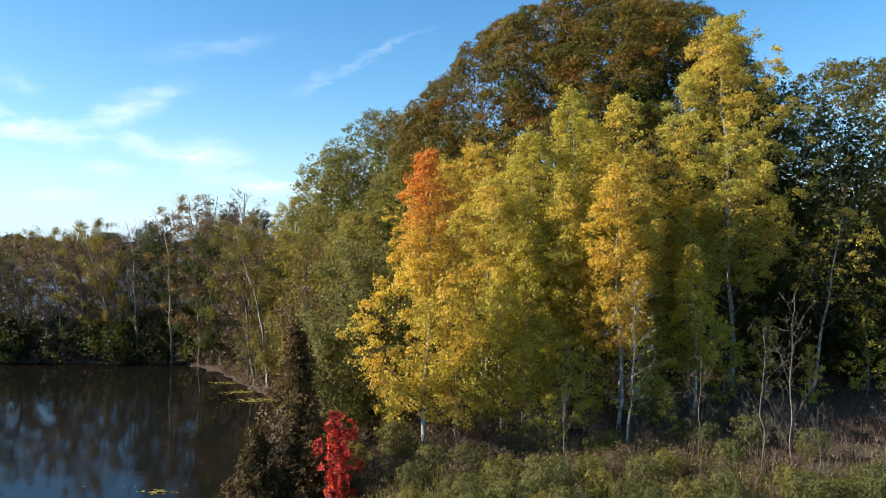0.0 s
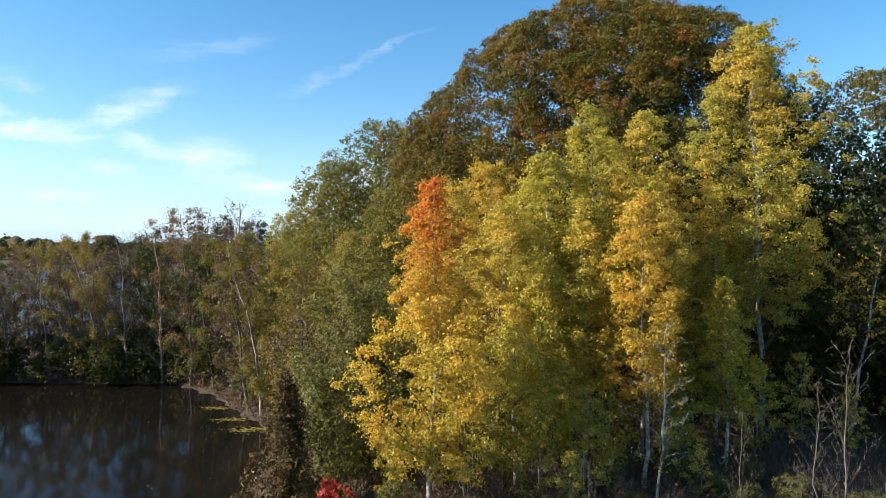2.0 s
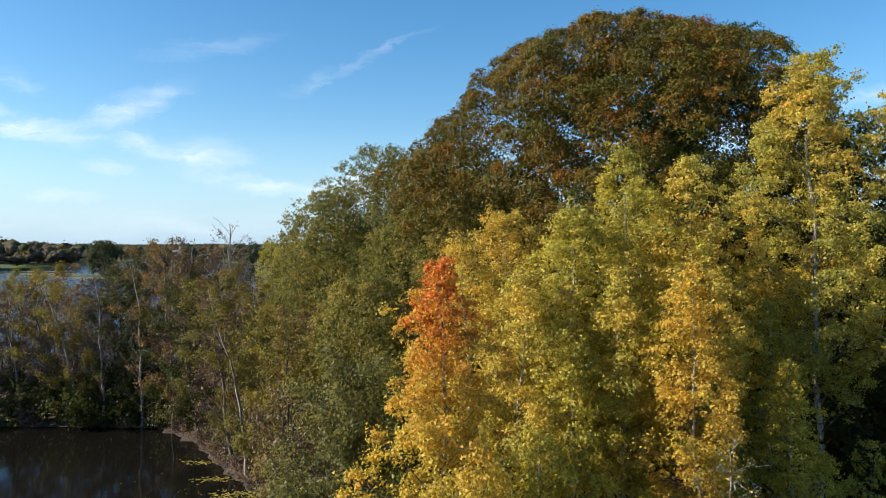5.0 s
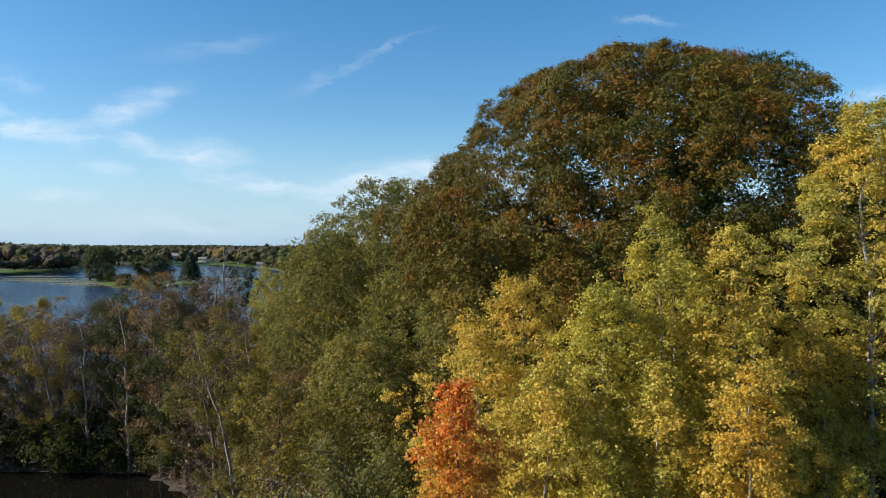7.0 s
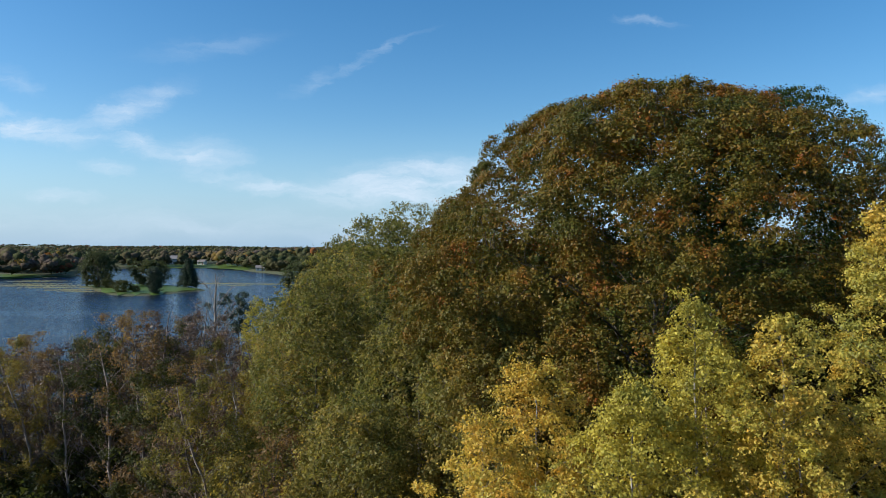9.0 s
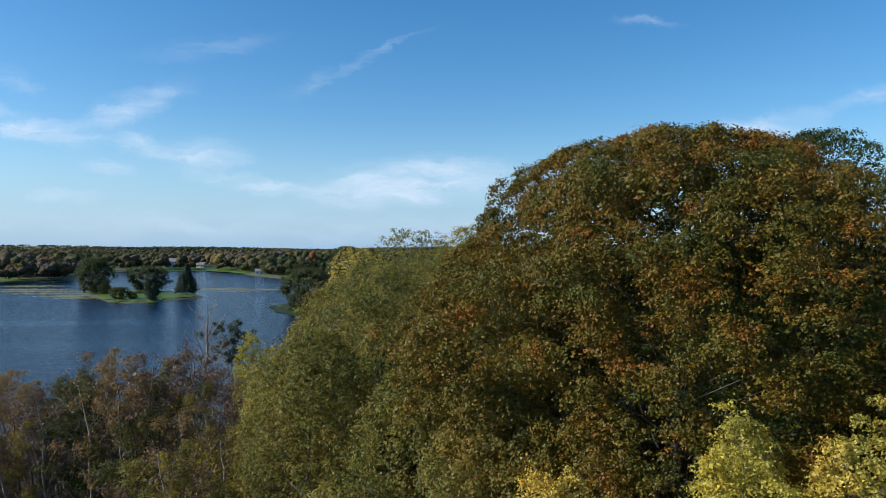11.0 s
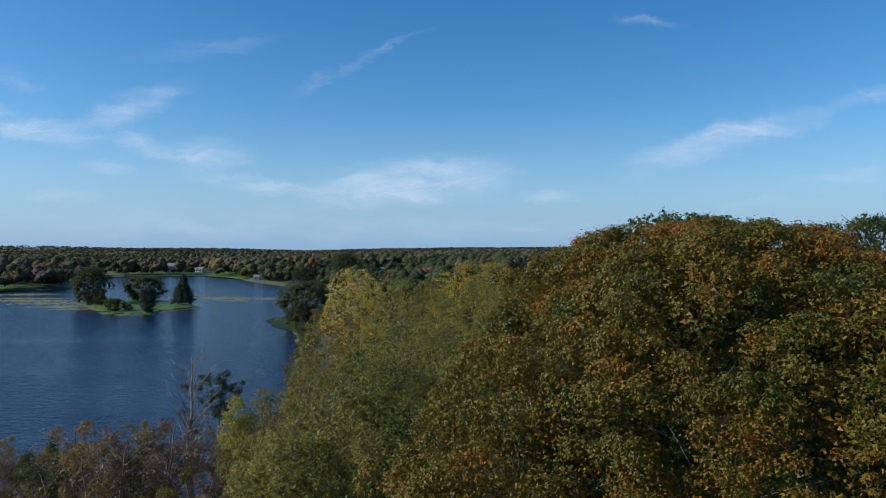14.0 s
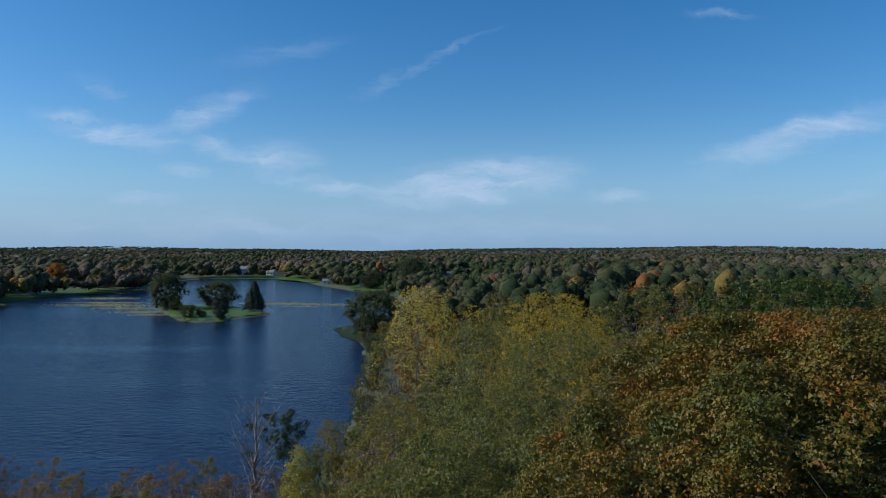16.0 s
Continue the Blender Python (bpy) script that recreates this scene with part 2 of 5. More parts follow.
LEAF = {
    "aspen_gold": leaf_material("aspen_gold_leaf", through_leaf=0.38, stops=[(0.0, GREEN), (0.3, LIME), (0.62, YELLOW), (1.0, GOLD)]),
    "aspen_flame": leaf_material("aspen_flame_leaf", [(0.0, GREEN), (0.25, LIME), (0.6, YELLOW), (1.0, GOLD)],
                                 top=(7.2, 4.6, [(0.0, (0.52, 0.11, 0.03)), (0.45, ORANGE), (0.75, (0.56, 0.26, 0.03)), (1.0, YELLOW)])),
    "aspen_orange": leaf_material("aspen_orange_leaf", [(0.0, LIME), (0.3, YELLOW), (0.8, GOLD), (1.0, ORANGE)]),
    "aspen_lime": leaf_material("aspen_lime_leaf", through_leaf=0.38, stops=[(0.0, GREEN), (0.35, LIME), (0.7, (0.46, 0.38, 0.05)), (1.0, GOLD)]),
    "aspen_tall": leaf_material("aspen_tall_leaf", through_leaf=0.38, stops=[(0.0, GREEN), (0.35, LIME), (0.6, YELLOW), (1.0, GOLD)], patch=0.3),
    "oak_brown": leaf_material("oak_brown_leaf", [(0.0, (0.036, 0.060, 0.010)), (0.30, (0.086, 0.082, 0.011)), (0.54, (0.155, 0.102, 0.011)),
                                                  (0.78, (0.22, 0.080, 0.010)), (1.0, (0.31, 0.055, 0.012))], patch=0.42, gloss=0.16, through_leaf=0.24),
    "oak_green": leaf_material("oak_green_leaf", [(0.0, (0.024, 0.050, 0.012)), (0.5, (0.050, 0.080, 0.014)), (0.8, (0.095, 0.10, 0.016)),
                                                  (1.0, (0.20, 0.105, 0.016))], patch=0.3, gloss=0.22),
    "poplar_green": leaf_material("poplar_green_leaf", [(0.0, (0.055, 0.082, 0.022)), (0.38, (0.14, 0.145, 0.038)), (0.68, (0.25, 0.21, 0.055)),
                                                        (1.0, (0.38, 0.24, 0.055))], gloss=0.2),
    "mustard": leaf_material("mustard_leaf", [(0.0, (0.16, 0.14, 0.022)), (0.4, (0.34, 0.25, 0.03)), (1.0, (0.50, 0.33, 0.04))]),
    "lime_poplar": leaf_material("lime_poplar_leaf", [(0.0, (0.13, 0.14, 0.025)), (0.5, (0.28, 0.26, 0.04)), (1.0, (0.42, 0.33, 0.05))]),
    "olive": leaf_material("olive_leaf", [(0.0, (0.085, 0.09, 0.025)), (0.4, (0.15, 0.135, 0.03)), (0.75, (0.23, 0.175, 0.035)), (1.0, (0.30, 0.17, 0.035))]),
    "russet": leaf_material("russet_leaf", [(0.0, (0.11, 0.082, 0.042)), (0.5, (0.175, 0.112, 0.046)), (1.0, (0.26, 0.145, 0.045))]),
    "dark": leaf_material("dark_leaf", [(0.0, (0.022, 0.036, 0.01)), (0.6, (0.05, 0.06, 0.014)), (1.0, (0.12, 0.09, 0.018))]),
    "willow": leaf_material("willow_leaf", [(0.0, (0.11, 0.115, 0.035)), (0.6, (0.18, 0.17, 0.06)), (1.0, (0.25, 0.21, 0.07))]),
    "cedar": leaf_material("cedar_leaf", [(0.0, (0.032, 0.03, 0.012)), (0.5, (0.075, 0.05, 0.02)), (1.0, (0.15, 0.08, 0.03))], through_leaf=0.1, gloss=0.06),
    "spruce": leaf_material("spruce_leaf", [(0.0, (0.012, 0.028, 0.014)), (1.0, (0.035, 0.06, 0.025))], through_leaf=0.08),
    "red": leaf_material("red_leaf", [(0.0, (0.30, 0.03, 0.028)), (0.6, (0.52, 0.07, 0.055)), (1.0, (0.60, 0.15, 0.08))]),
    "rust": leaf_material("rust_leaf", [(0.0, (0.16, 0.08, 0.02)), (0.5, (0.30, 0.13, 0.025)), (1.0, (0.40, 0.20, 0.035))]),
    "willow_dark": leaf_material("dark_willow_leaf", [(0.0, (0.035, 0.05, 0.022)), (0.6, (0.065, 0.08, 0.034)), (1.0, (0.11, 0.115, 0.045))]),
    "shrub": leaf_material("shrub_leaf", [(0.0, (0.085, 0.095, 0.03)), (0.6, (0.15, 0.15, 0.055)), (1.0, (0.24, 0.19, 0.065))]),
    "dry": leaf_material("dry_leaf", [(0.0, (0.075, 0.05, 0.034)), (0.6, (0.135, 0.088, 0.06)), (1.0, (0.21, 0.13, 0.08))], through_leaf=0.15),
}
BARK_PALE = bark_material("pale_aspen_bark", (0.46, 0.44, 0.40), (0.12, 0.10, 0.085), 5.0, 0.8, 0.5)
BARK_GREY = bark_material("grey_bark", (0.24, 0.21, 0.17), (0.07, 0.058, 0.045), 8.0, 0.2, 1.0)
BARK_DARK = bark_material("dark_bark", (0.10, 0.08, 0.06), (0.03, 0.025, 0.02), 8.0, 0.2, 1.0)
BARK_TWIG = bark_material("purplish_twig_bark", (0.22, 0.18, 0.16), (0.10, 0.075, 0.066), 8.0, 0.3, 1.0)
BARK_SNAG = bark_material("weathered_wood", (0.45, 0.40, 0.34), (0.18, 0.14, 0.11), 7.0, 0.2, 1.0)


# ---- mesh builders ----
def quick_mesh(name, verts, faces, mats, smooth=False, tone=None):
    """A mesh from arrays of vertices and of equal-sided faces."""
    verts, faces = np.asarray(verts, np.float32).reshape(-1, 3), np.asarray(faces, np.int32)
    k = faces.shape[1]
    me = bpy.data.meshes.new(name)
    me.vertices.add(len(verts))
    me.vertices.foreach_set("co", verts.ravel())
    me.loops.add(faces.size)
    me.loops.foreach_set("vertex_index", faces.ravel())
    me.polygons.add(len(faces))
    me.polygons.foreach_set("loop_start", np.arange(0, faces.size, k, dtype=np.int32))
    if smooth:
        me.polygons.foreach_set("use_smooth", np.ones(len(faces), bool))
    if tone is not None:
        me.attributes.new("tone", "FLOAT", "POINT").data.foreach_set("value", np.asarray(tone, np.float32))
    for m in mats:
        me.materials.append(m)
    me.update(calc_edges=True)
    return me


def tubes(pts, radii, sides=5):
    """Tapered tubes along polylines, pts (B, K, 3), radii (B, K): vertices and faces."""
    pts, radii = np.asarray(pts, float), np.asarray(radii, float)
    b, k, _ = pts.shape
    d = pts[:, -1] - pts[:, 0]
    d /= np.linalg.norm(d, axis=1, keepdims=True) + 1e-9
    ref = np.where(np.abs(d[:, 2:3]) < 0.8, np.array([[0, 0, 1.0]]), np.array([[1.0, 0, 0]]))
    n1 = np.cross(d, ref)
    n1 /= np.linalg.norm(n1, axis=1, keepdims=True) + 1e-9
    n2 = np.cross(d, n1)
    a = np.arange(sides) * 2 * np.pi / sides
    ring = n1[:, None, :] * np.cos(a)[None, :, None] + n2[:, None, :] * np.sin(a)[None, :, None]
    v = pts[:, :, None, :] + radii[:, :, None, None] * ring[:, None, :, :]
    idx = np.arange(b * k * sides).reshape(b, k, sides)
    nxt = np.roll(idx, -1, axis=2)
    f = np.stack([idx[:, :-1], nxt[:, :-1], nxt[:, 1:], idx[:, 1:]], axis=-1)
    return v.reshape(-1, 3), f.reshape(-1, 4)


def leaf_quads(rng, centres, length, width=0.62, up=0.35, droop=0.0, outward=None, along=None, flutter=0.7):
    """One pointed leaf at each centre, turned mostly outward."""
    n = len(centres)
    nrm = rng.normal(size=(n, 3))
    if outward is None:
        nrm[:, 2] += up * np.sign(nrm[:, 2]) * 2
    else:
        nrm = nrm * flutter + outward + np.array([0, 0, up])
    nrm /= np.linalg.norm(nrm, axis=1, keepdims=True)
    t = np.cross(nrm, rng.normal(size=(n, 3)))
    if along is not None:
        t = along + t * 0.35
        t -= nrm * np.sum(t * nrm, axis=1, keepdims=True)
    t[:, 2] -= droop
    t /= np.linalg.norm(t, axis=1, keepdims=True) + 1e-9
    s = np.cross(nrm, t)
    l = (length * rng.uniform(0.65, 1.3, n))[:, None]
    w = l * width * rng.uniform(0.4, 0.6, n)[:, None]
    v = np.stack([centres - t * l * 0.4 - s * w, centres - t * l * 0.4 + s * w, centres + t * l * 0.6 + nrm * l * 0.1], axis=1)
    return v.reshape(-1, 3), np.arange(3 * n).reshape(n, 3)


def rosettes(rng, centres, axes, count, length, width=0.5, wide=(0.5, 1.75), blade=2):
    """Tufts of leaves that spread from a shared stem end about an axis; blade: triangles to a leaf."""
    m = len(centres)
    ref = rng.normal(size=(m, 3))
    e1 = np.cross(axes, ref)
    e1 /= np.linalg.norm(e1, axis=1, keepdims=True) + 1e-9
    e2 = np.cross(axes, e1)
    a = np.arange(count)[None] * (2 * np.pi / count) + rng.uniform(-0.5, 0.5, (m, count))
    th = rng.uniform(*wide, (m, count))
    radial = e1[:, None] * np.cos(a)[..., None] + e2[:, None] * np.sin(a)[..., None]
    d = axes[:, None] * np.cos(th)[..., None] + radial * np.sin(th)[..., None]
    side = np.cross(np.broadcast_to(axes[:, None], d.shape), radial) + rng.normal(size=(m, count, 3)) * 0.35
    l = length * rng.uniform(0.6, 1.25, (m, count, 1))
    w = l * width * 0.5 * rng.uniform(0.75, 1.25, (m, count, 1))
    c = centres[:, None]
    ring = [c + d * l * 0.55 + side * w, c + d * l, c + d * l * 0.6 - side * w] if blade == 2 else [c + d * l * 0.85 + side * w, c + d * l - side * w]
    k = len(ring)
    v = np.concatenate([c, np.stack(ring, 2).reshape(m, count * k, 3)], 1)
    o = 1 + np.arange(count) * k
    z = np.zeros(count, int)
    f = np.concatenate([np.stack([z, o + i, o + i + 1], 1) for i in range(k - 1)])
    f = f[None] + (np.arange(m) * (1 + count * k))[:, None, None]
    return v.reshape(-1, 3), f.reshape(-1, 3)


def icosphere(level):
    bm = bmesh.new()
    bmesh.ops.create_icosphere(bm, subdivisions=level, radius=1.0)
    found = np.array([v.co for v in bm.verts]), np.array([[v.index for v in q.verts] for q in bm.faces])
    bm.free()
    return found


SHAPES = {
    "oak": lambda s: np.sqrt(np.clip(1 - (np.clip(s - 0.4, 0, 1) / 0.6) ** 2.5, 0, 1)) * (0.66 + 0.34 * np.clip(s / 0.4, 0, 1)),
    "dome": lambda s: np.sqrt(np.clip(1 - (np.clip(s - 0.45, 0, 1) / 0.56) ** 2.2, 0, 1)) * (0.6 + 0.4 * np.clip(s / 0.45, 0, 1)),
    "oval": lambda s: np.sin(np.pi * np.clip(s * 0.84 + 0.14, 0, 1)) ** 0.8,
    "aspen": lambda s: np.clip(1.12 * (1 - s) ** 0.68, 0.10, 1) * (0.55 + 0.45 * np.clip(s / 0.25, 0, 1)),
    "cone": lambda s: np.clip(1.02 - s, 0.03, 1) ** 0.9 * (0.8 + 0.2 * np.clip(s / 0.08, 0, 1)),
    "vase": lambda s: 0.35 + 0.65 * np.sin(np.pi * np.clip(s * 0.75 + 0.1, 0, 1)),
}


def grow(seed, H, R, cb=0.3, trunk_r=0.15, limbs=40, subs=6, clumps=900, per=14, leaf=0.11, spread=0.22, shape="oval",
         lean=(0.0, 0.0), flat=0.7, rise=0.7, wobble=0.02, inner=0.55, lumps=0.2, up=0.35, droop=0.0, twigs=0, width=0.7, light=False, reach=1.5, core=0.22, rosette=False, shell=0, bough=1.0, coarse=1.9, dense=2.6, flutter=0.5, thick=0.36, relief=0.26, tip_height=0.97, deep=1.0, tuft=0, blade=2, squash=0.8, body=0, swell=0.0):
    """Trunk, branches and leaves of a tree whose foot is at the origin, as three (vertices, faces)."""
    rng = np.random.default_rng(seed)
    prof = SHAPES[shape]
    K = 14
    s = np.linspace(0, 1, K)
    off = np.cumsum(rng.normal(size=(K, 2)), axis=0) * wobble * H * 0.3
    off -= off[0]
    trunk = np.stack([lean[0] * H * s ** 1.3 + off[:, 0], lean[1] * H * s ** 1.3 + off[:, 1], -0.4 + s * (H * tip_height + 0.4)], 1)
    rad = trunk_r * (1 - 0.92 * s) ** 0.8 * (1 + 0.6 * np.exp(-s * 25))

    def axis(z):
        return np.stack([np.interp(z, trunk[:, 2], trunk[:, 0]), np.interp(z, trunk[:, 2], trunk[:, 1]), z], -1)

    tv, tf = tubes(trunk[None], rad[None], 4 if light else 8)
    f = (np.arange(limbs) + rng.uniform(0, 1, limbs)) / limbs
    az = np.arange(limbs) * 2.39996 + rng.uniform(-0.5, 0.5, limbs)
    ph = rng.uniform(0, 6.28, 4)
    lump = 1 + lumps * np.sin(3 * az + ph[0] + 5 * f) + lumps * 0.7 * np.sin(5 * az + ph[1] - 9 * f) + lumps * 0.5 * np.sin(2 * az + 13 * f + ph[2])
    ztip = H * (cb + (1 - cb) * f)
    r = R * (0.86 if tuft else 1.0) * prof(f) * lump * (1 - inner * rng.uniform(0, 1, limbs) ** 2)
    tip = axis(ztip)
    tip[:, 0] += r * np.cos(az)
    tip[:, 1] += r * np.sin(az)
    z0 = np.clip(ztip - r * rise * rng.uniform(0.7, 1.2, limbs), cb * H * 0.7, H * 0.94)
    start = axis(z0)
    tt = np.linspace(0, 1, 4 if light else 6)[None, :, None]
    mid = start * 0.5 + tip * 0.5 + np.stack([np.zeros(limbs), np.zeros(limbs), 0.12 * r], 1) + rng.normal(size=(limbs, 3)) * 0.06 * r[:, None]
    lp = (1 - tt) ** 2 * start[:, None] + 2 * tt * (1 - tt) * mid[:, None] + tt ** 2 * tip[:, None]
    lr = np.clip(np.interp(z0, trunk[:, 2], rad) * thick, 0.006, None)[:, None] * (1 - 0.88 * tt[:, :, 0])
    bv, bf = tubes(lp, lr, 3 if light else 5)
    n = limbs * subs
    li = np.repeat(np.arange(limbs), subs)
    ts = 1 - 0.72 * rng.uniform(0, 1, n) ** 1.4
    base = (1 - ts[:, None]) ** 2 * start[li] + 2 * (ts * (1 - ts))[:, None] * mid[li] + (ts ** 2)[:, None] * tip[li]
    d = (tip - start)[li]
    d /= np.linalg.norm(d, axis=1, keepdims=True) + 1e-9
    d = d * 0.7 + rng.normal(size=(n, 3)) * 0.6
    d[:, 2] += 0.18 - droop
    d /= np.linalg.norm(d, axis=1, keepdims=True)
    ln = (min(0.30 * R, reach) * rng.uniform(0.35, 1.0, n) * (1.15 - 0.5 * ts))[:, None]
    end = base + d * ln
    bend = base + d * ln * 0.5 + rng.normal(size=(n, 3)) * 0.06 * ln
    mids = [base, end] if light else [base, bend, end]
    sv, sf = tubes(np.stack(mids, 1), np.clip(trunk_r * 0.09, 0.0045, 0.03) * np.linspace(1, 0.25, len(mids))[None] * np.ones((n, 1)), 3)
    bf = np.concatenate([bf, sf + len(bv)])
    bv = np.concatenate([bv, sv])
    if twigs:
        m = n * twigs
        si = np.repeat(np.arange(n), twigs)
        q = rng.uniform(0.2, 1, m)[:, None]
        b0 = base[si] * (1 - q) + end[si] * q
        dd = d[si] * 0.6 + rng.normal(size=(m, 3)) * 0.5
        dd[:, 2] += 0.3 - droop
        e0 = b0 + dd * ln[si] * rng.uniform(0.3, 0.8, m)[:, None]
        wv, wf = tubes(np.stack([b0, e0], 1), np.array([[0.008, 0.003]]) * np.ones((m, 1)), 3)
        bf = np.concatenate([bf, wf + len(bv)])
        bv = np.concatenate([bv, wv])
    if not clumps and not shell:
        return (tv, tf), (bv, bf), None
    ci = rng.integers(0, n, clumps)
    q = rng.uniform(0.35, 1.12, clumps)[:, None]
    c = base[ci] * (1 - q) + end[ci] * q + rng.normal(size=(clumps, 3)) * spread * 0.5
    if shell:
        nb = max(14, int(dense * R * H * (1 - cb) / bough ** 2))
        grid = np.linspace(0, 1, 200)
        edge = prof(grid)
        share = np.cumsum(edge * np.sqrt((H * (1 - cb)) ** 2 + (R * np.gradient(edge, grid)) ** 2) + 0.04 * H)
        fs = np.interp((np.arange(nb) + rng.uniform(0, 1, nb)) / nb, share / share[-1], grid)
        a = np.arange(nb) * 2.39996 + rng.uniform(-0.35, 0.35, nb)
        env = 1 + lumps * np.sin(3 * a + ph[0] + 5 * fs) + lumps * 0.7 * np.sin(5 * a + ph[1] - 9 * fs) + lumps * 0.5 * np.sin(2 * a + 13 * fs + ph[2])
        br = bough * rng.uniform(0.6, 1.35, nb)
        turns = max(3, round(R * 1.5))
        wave = 0.5 + 0.5 * np.sin(turns * a + ph[0] + 4 * np.sin(9 * fs + ph[1])) * np.cos(0.9 * H * fs + ph[2] + 2 * np.sin(2 * a))
        rs = np.maximum(R * prof(fs) * env * (1.05 - relief * np.clip(rng.uniform(0, 1, nb) ** 1.4 * (1 - swell) + swell * wave, 0, 1)) - br * 0.8, 0)
        hub = axis(np.minimum(H * (cb + (1 - cb) * fs), H - br * rng.uniform(0.5, 1.1, nb)))
        out = np.stack([np.cos(a), np.sin(a), 0.9 * fs], 1)
        hub[:, 0] += rs * np.cos(a)
        hub[:, 1] += rs * np.sin(a)
        w = br ** 2
        bi = rng.choice(nb, shell, p=w / w.sum())
        d = rng.normal(size=(shell, 3)) + out[bi] * 0.9
        d[:, 2] += 0.35
        d /= np.linalg.norm(d, axis=1, keepdims=True)
        extra = hub[bi] + d * (br[bi] * rng.uniform(0.72, 1.06, shell))[:, None] * np.array([1.1, 1.1, squash])
        c = np.concatenate([c, extra])
        clumps = len(c)
    if tuft:
        heart = axis(np.clip(c[:, 2] - 0.12 * H, 0.1 * H, 0.8 * H))
        away = c - heart
        dist = np.linalg.norm(away, axis=1, keepdims=True) + 1e-6
        away /= dist
        face = away * 0.5 + np.array([0, 0, 0.3])
        if shell:
            face[-shell:] += d
        face += rng.normal(size=face.shape) * flutter
        face /= np.linalg.norm(face, axis=1, keepdims=True)
        lv, lf = rosettes(rng, c, face, tuft, leaf, width, blade=blade)
        m = int(core * clumps)
        if m:
            k = rng.integers(0, clumps, m)
            q = c[k] - away[k] * np.minimum(dist[k] * 0.55, rng.uniform(0.5, 1.3, m)[:, None] * deep)
            iv, inf = rosettes(rng, q, away[k], max(4, tuft - 3), leaf * coarse, 0.8, (0.9, 1.7), 1)
            lf = np.concatenate([lf, inf + len(lv)])
            lv = np.concatenate([lv, iv])
        return (tv, tf), (bv, bf), (lv, lf)
    size = spread * rng.uniform(0.5, 1.25, clumps)
    p = np.repeat(c, per, axis=0) + rng.normal(size=(clumps * per, 3)) * np.repeat(size, per)[:, None] * np.array([1, 1, flat])
    p[:, 2] -= droop * rng.uniform(0, 1, len(p)) * spread * 4
    keep = p[:, 2] > 0.05
    p = p[keep]
    heart = axis(np.clip(p[:, 2] - 0.12 * H, 0.1 * H, 0.8 * H))
    away = p - heart
    dist = np.linalg.norm(away, axis=1, keepdims=True) + 1e-6
    away /= dist
    cc = p - np.repeat(c, per, axis=0)[keep]
    cc /= np.linalg.norm(cc, axis=1, keepdims=True) + 1e-6
    lv, lf = leaf_quads(rng, p, leaf, width, up, droop, away * 0.35 + cc * 0.95, cc if rosette else None, flutter)
    m = int(core * len(p) / 4)
    if m:
        k = rng.integers(0, len(p), m)
        q = p[k] - away[k] * np.minimum(dist[k] * 0.6, rng.uniform(1.5, 5.0, m)[:, None] * spread * deep)
        iv, inf = leaf_quads(rng, q, leaf * coarse, 0.9, up, droop, away[k])
        lf = np.concatenate([lf, inf + len(lv)])
        lv = np.concatenate([lv, iv])
    if body:
        ball = icosphere(1)
        wob = 1 + 0.25 * rng.normal(size=(nb, len(ball[0]), 1)).clip(-1.5, 1.0)
        iv = (hub - out * (0.35 * br)[:, None])[:, None] + ball[0][None] * wob * (br * body)[:, None, None] * np.array([1.08, 1.08, squash])
        inf = ball[1][None] + (np.arange(nb) * len(ball[0]))[:, None, None]
        lf = np.concatenate([lf, inf.reshape(-1, 3) + len(lv)])
        lv = np.concatenate([lv, iv.reshape(-1, 3)])
    return (tv, tf), (bv, bf), (lv, lf)


def tree(name, grown, bark, leaf, label, category="tree", group="", twig=None):
    """An Empty at the foot with trunk, branches and crown under it."""
    root = tagged(new(name), label, category, group)
    for part_name, geo, mat, smooth in (("trunk", grown[0], bark, True), ("branching", grown[1], twig or bark, False), ("crown", grown[2], leaf, False)):
        if geo is not None and len(geo[0]):
            child = new(part_name, quick_mesh(part_name, *geo, [mat], smooth))
            child.parent = root
    return root


def at(x, y, turn=0.0, size=1.0, tall=1.0):
    return pose(x, y, float(height(x, y)), 0, 0, turn) @ Matrix.Diagonal((size, size, size * tall, 1))


def plant(root, x, y, turn=0.0):
    root.matrix_basis = at(x, y, turn)
    return root


# ---- the land ----
LAKE = [(-100, 108), (-40, 107), (-28, 112), (-30, 146), (-36, 187), (-41, 225), (-52, 268), (-62, 300), (-74, 315), (-66, 326),
        (-52, 345), (-56, 400), (-84, 492), (-100, 538), (-120, 558), (-147, 602), (-169, 637), (-200, 705), (-247, 749),
        (-318, 735), (-318, 655), (-285, 570), (-262, 530), (-300, 505), (-296, 440), (-283, 398), (-330, 350), (-420, 300),
        (-460, 180), (-300, 112)]
POND = [(-9.6, 34), (-8.6, 24), (-8, 8), (-9, -14), (-60, -20), (-82, 30), (-74, 66), (-46, 73.6), (-33, 73), (-26, 72.6), (-21, 67.5),
        (-16.6, 60.6), (-12.6, 55.0), (-11.4, 47)]
ISLAND = [(-182, 384), (-153, 342), (-141, 332), (-131, 337), (-124, 360), (-119, 374), (-134, 397), (-160, 420), (-190, 424), (-200, 404)]


def smooth(a, b, x):
    t = np.clip((np.asarray(x, float) - a) / (b - a), 0, 1)
    return t * t * (3 - 2 * t)


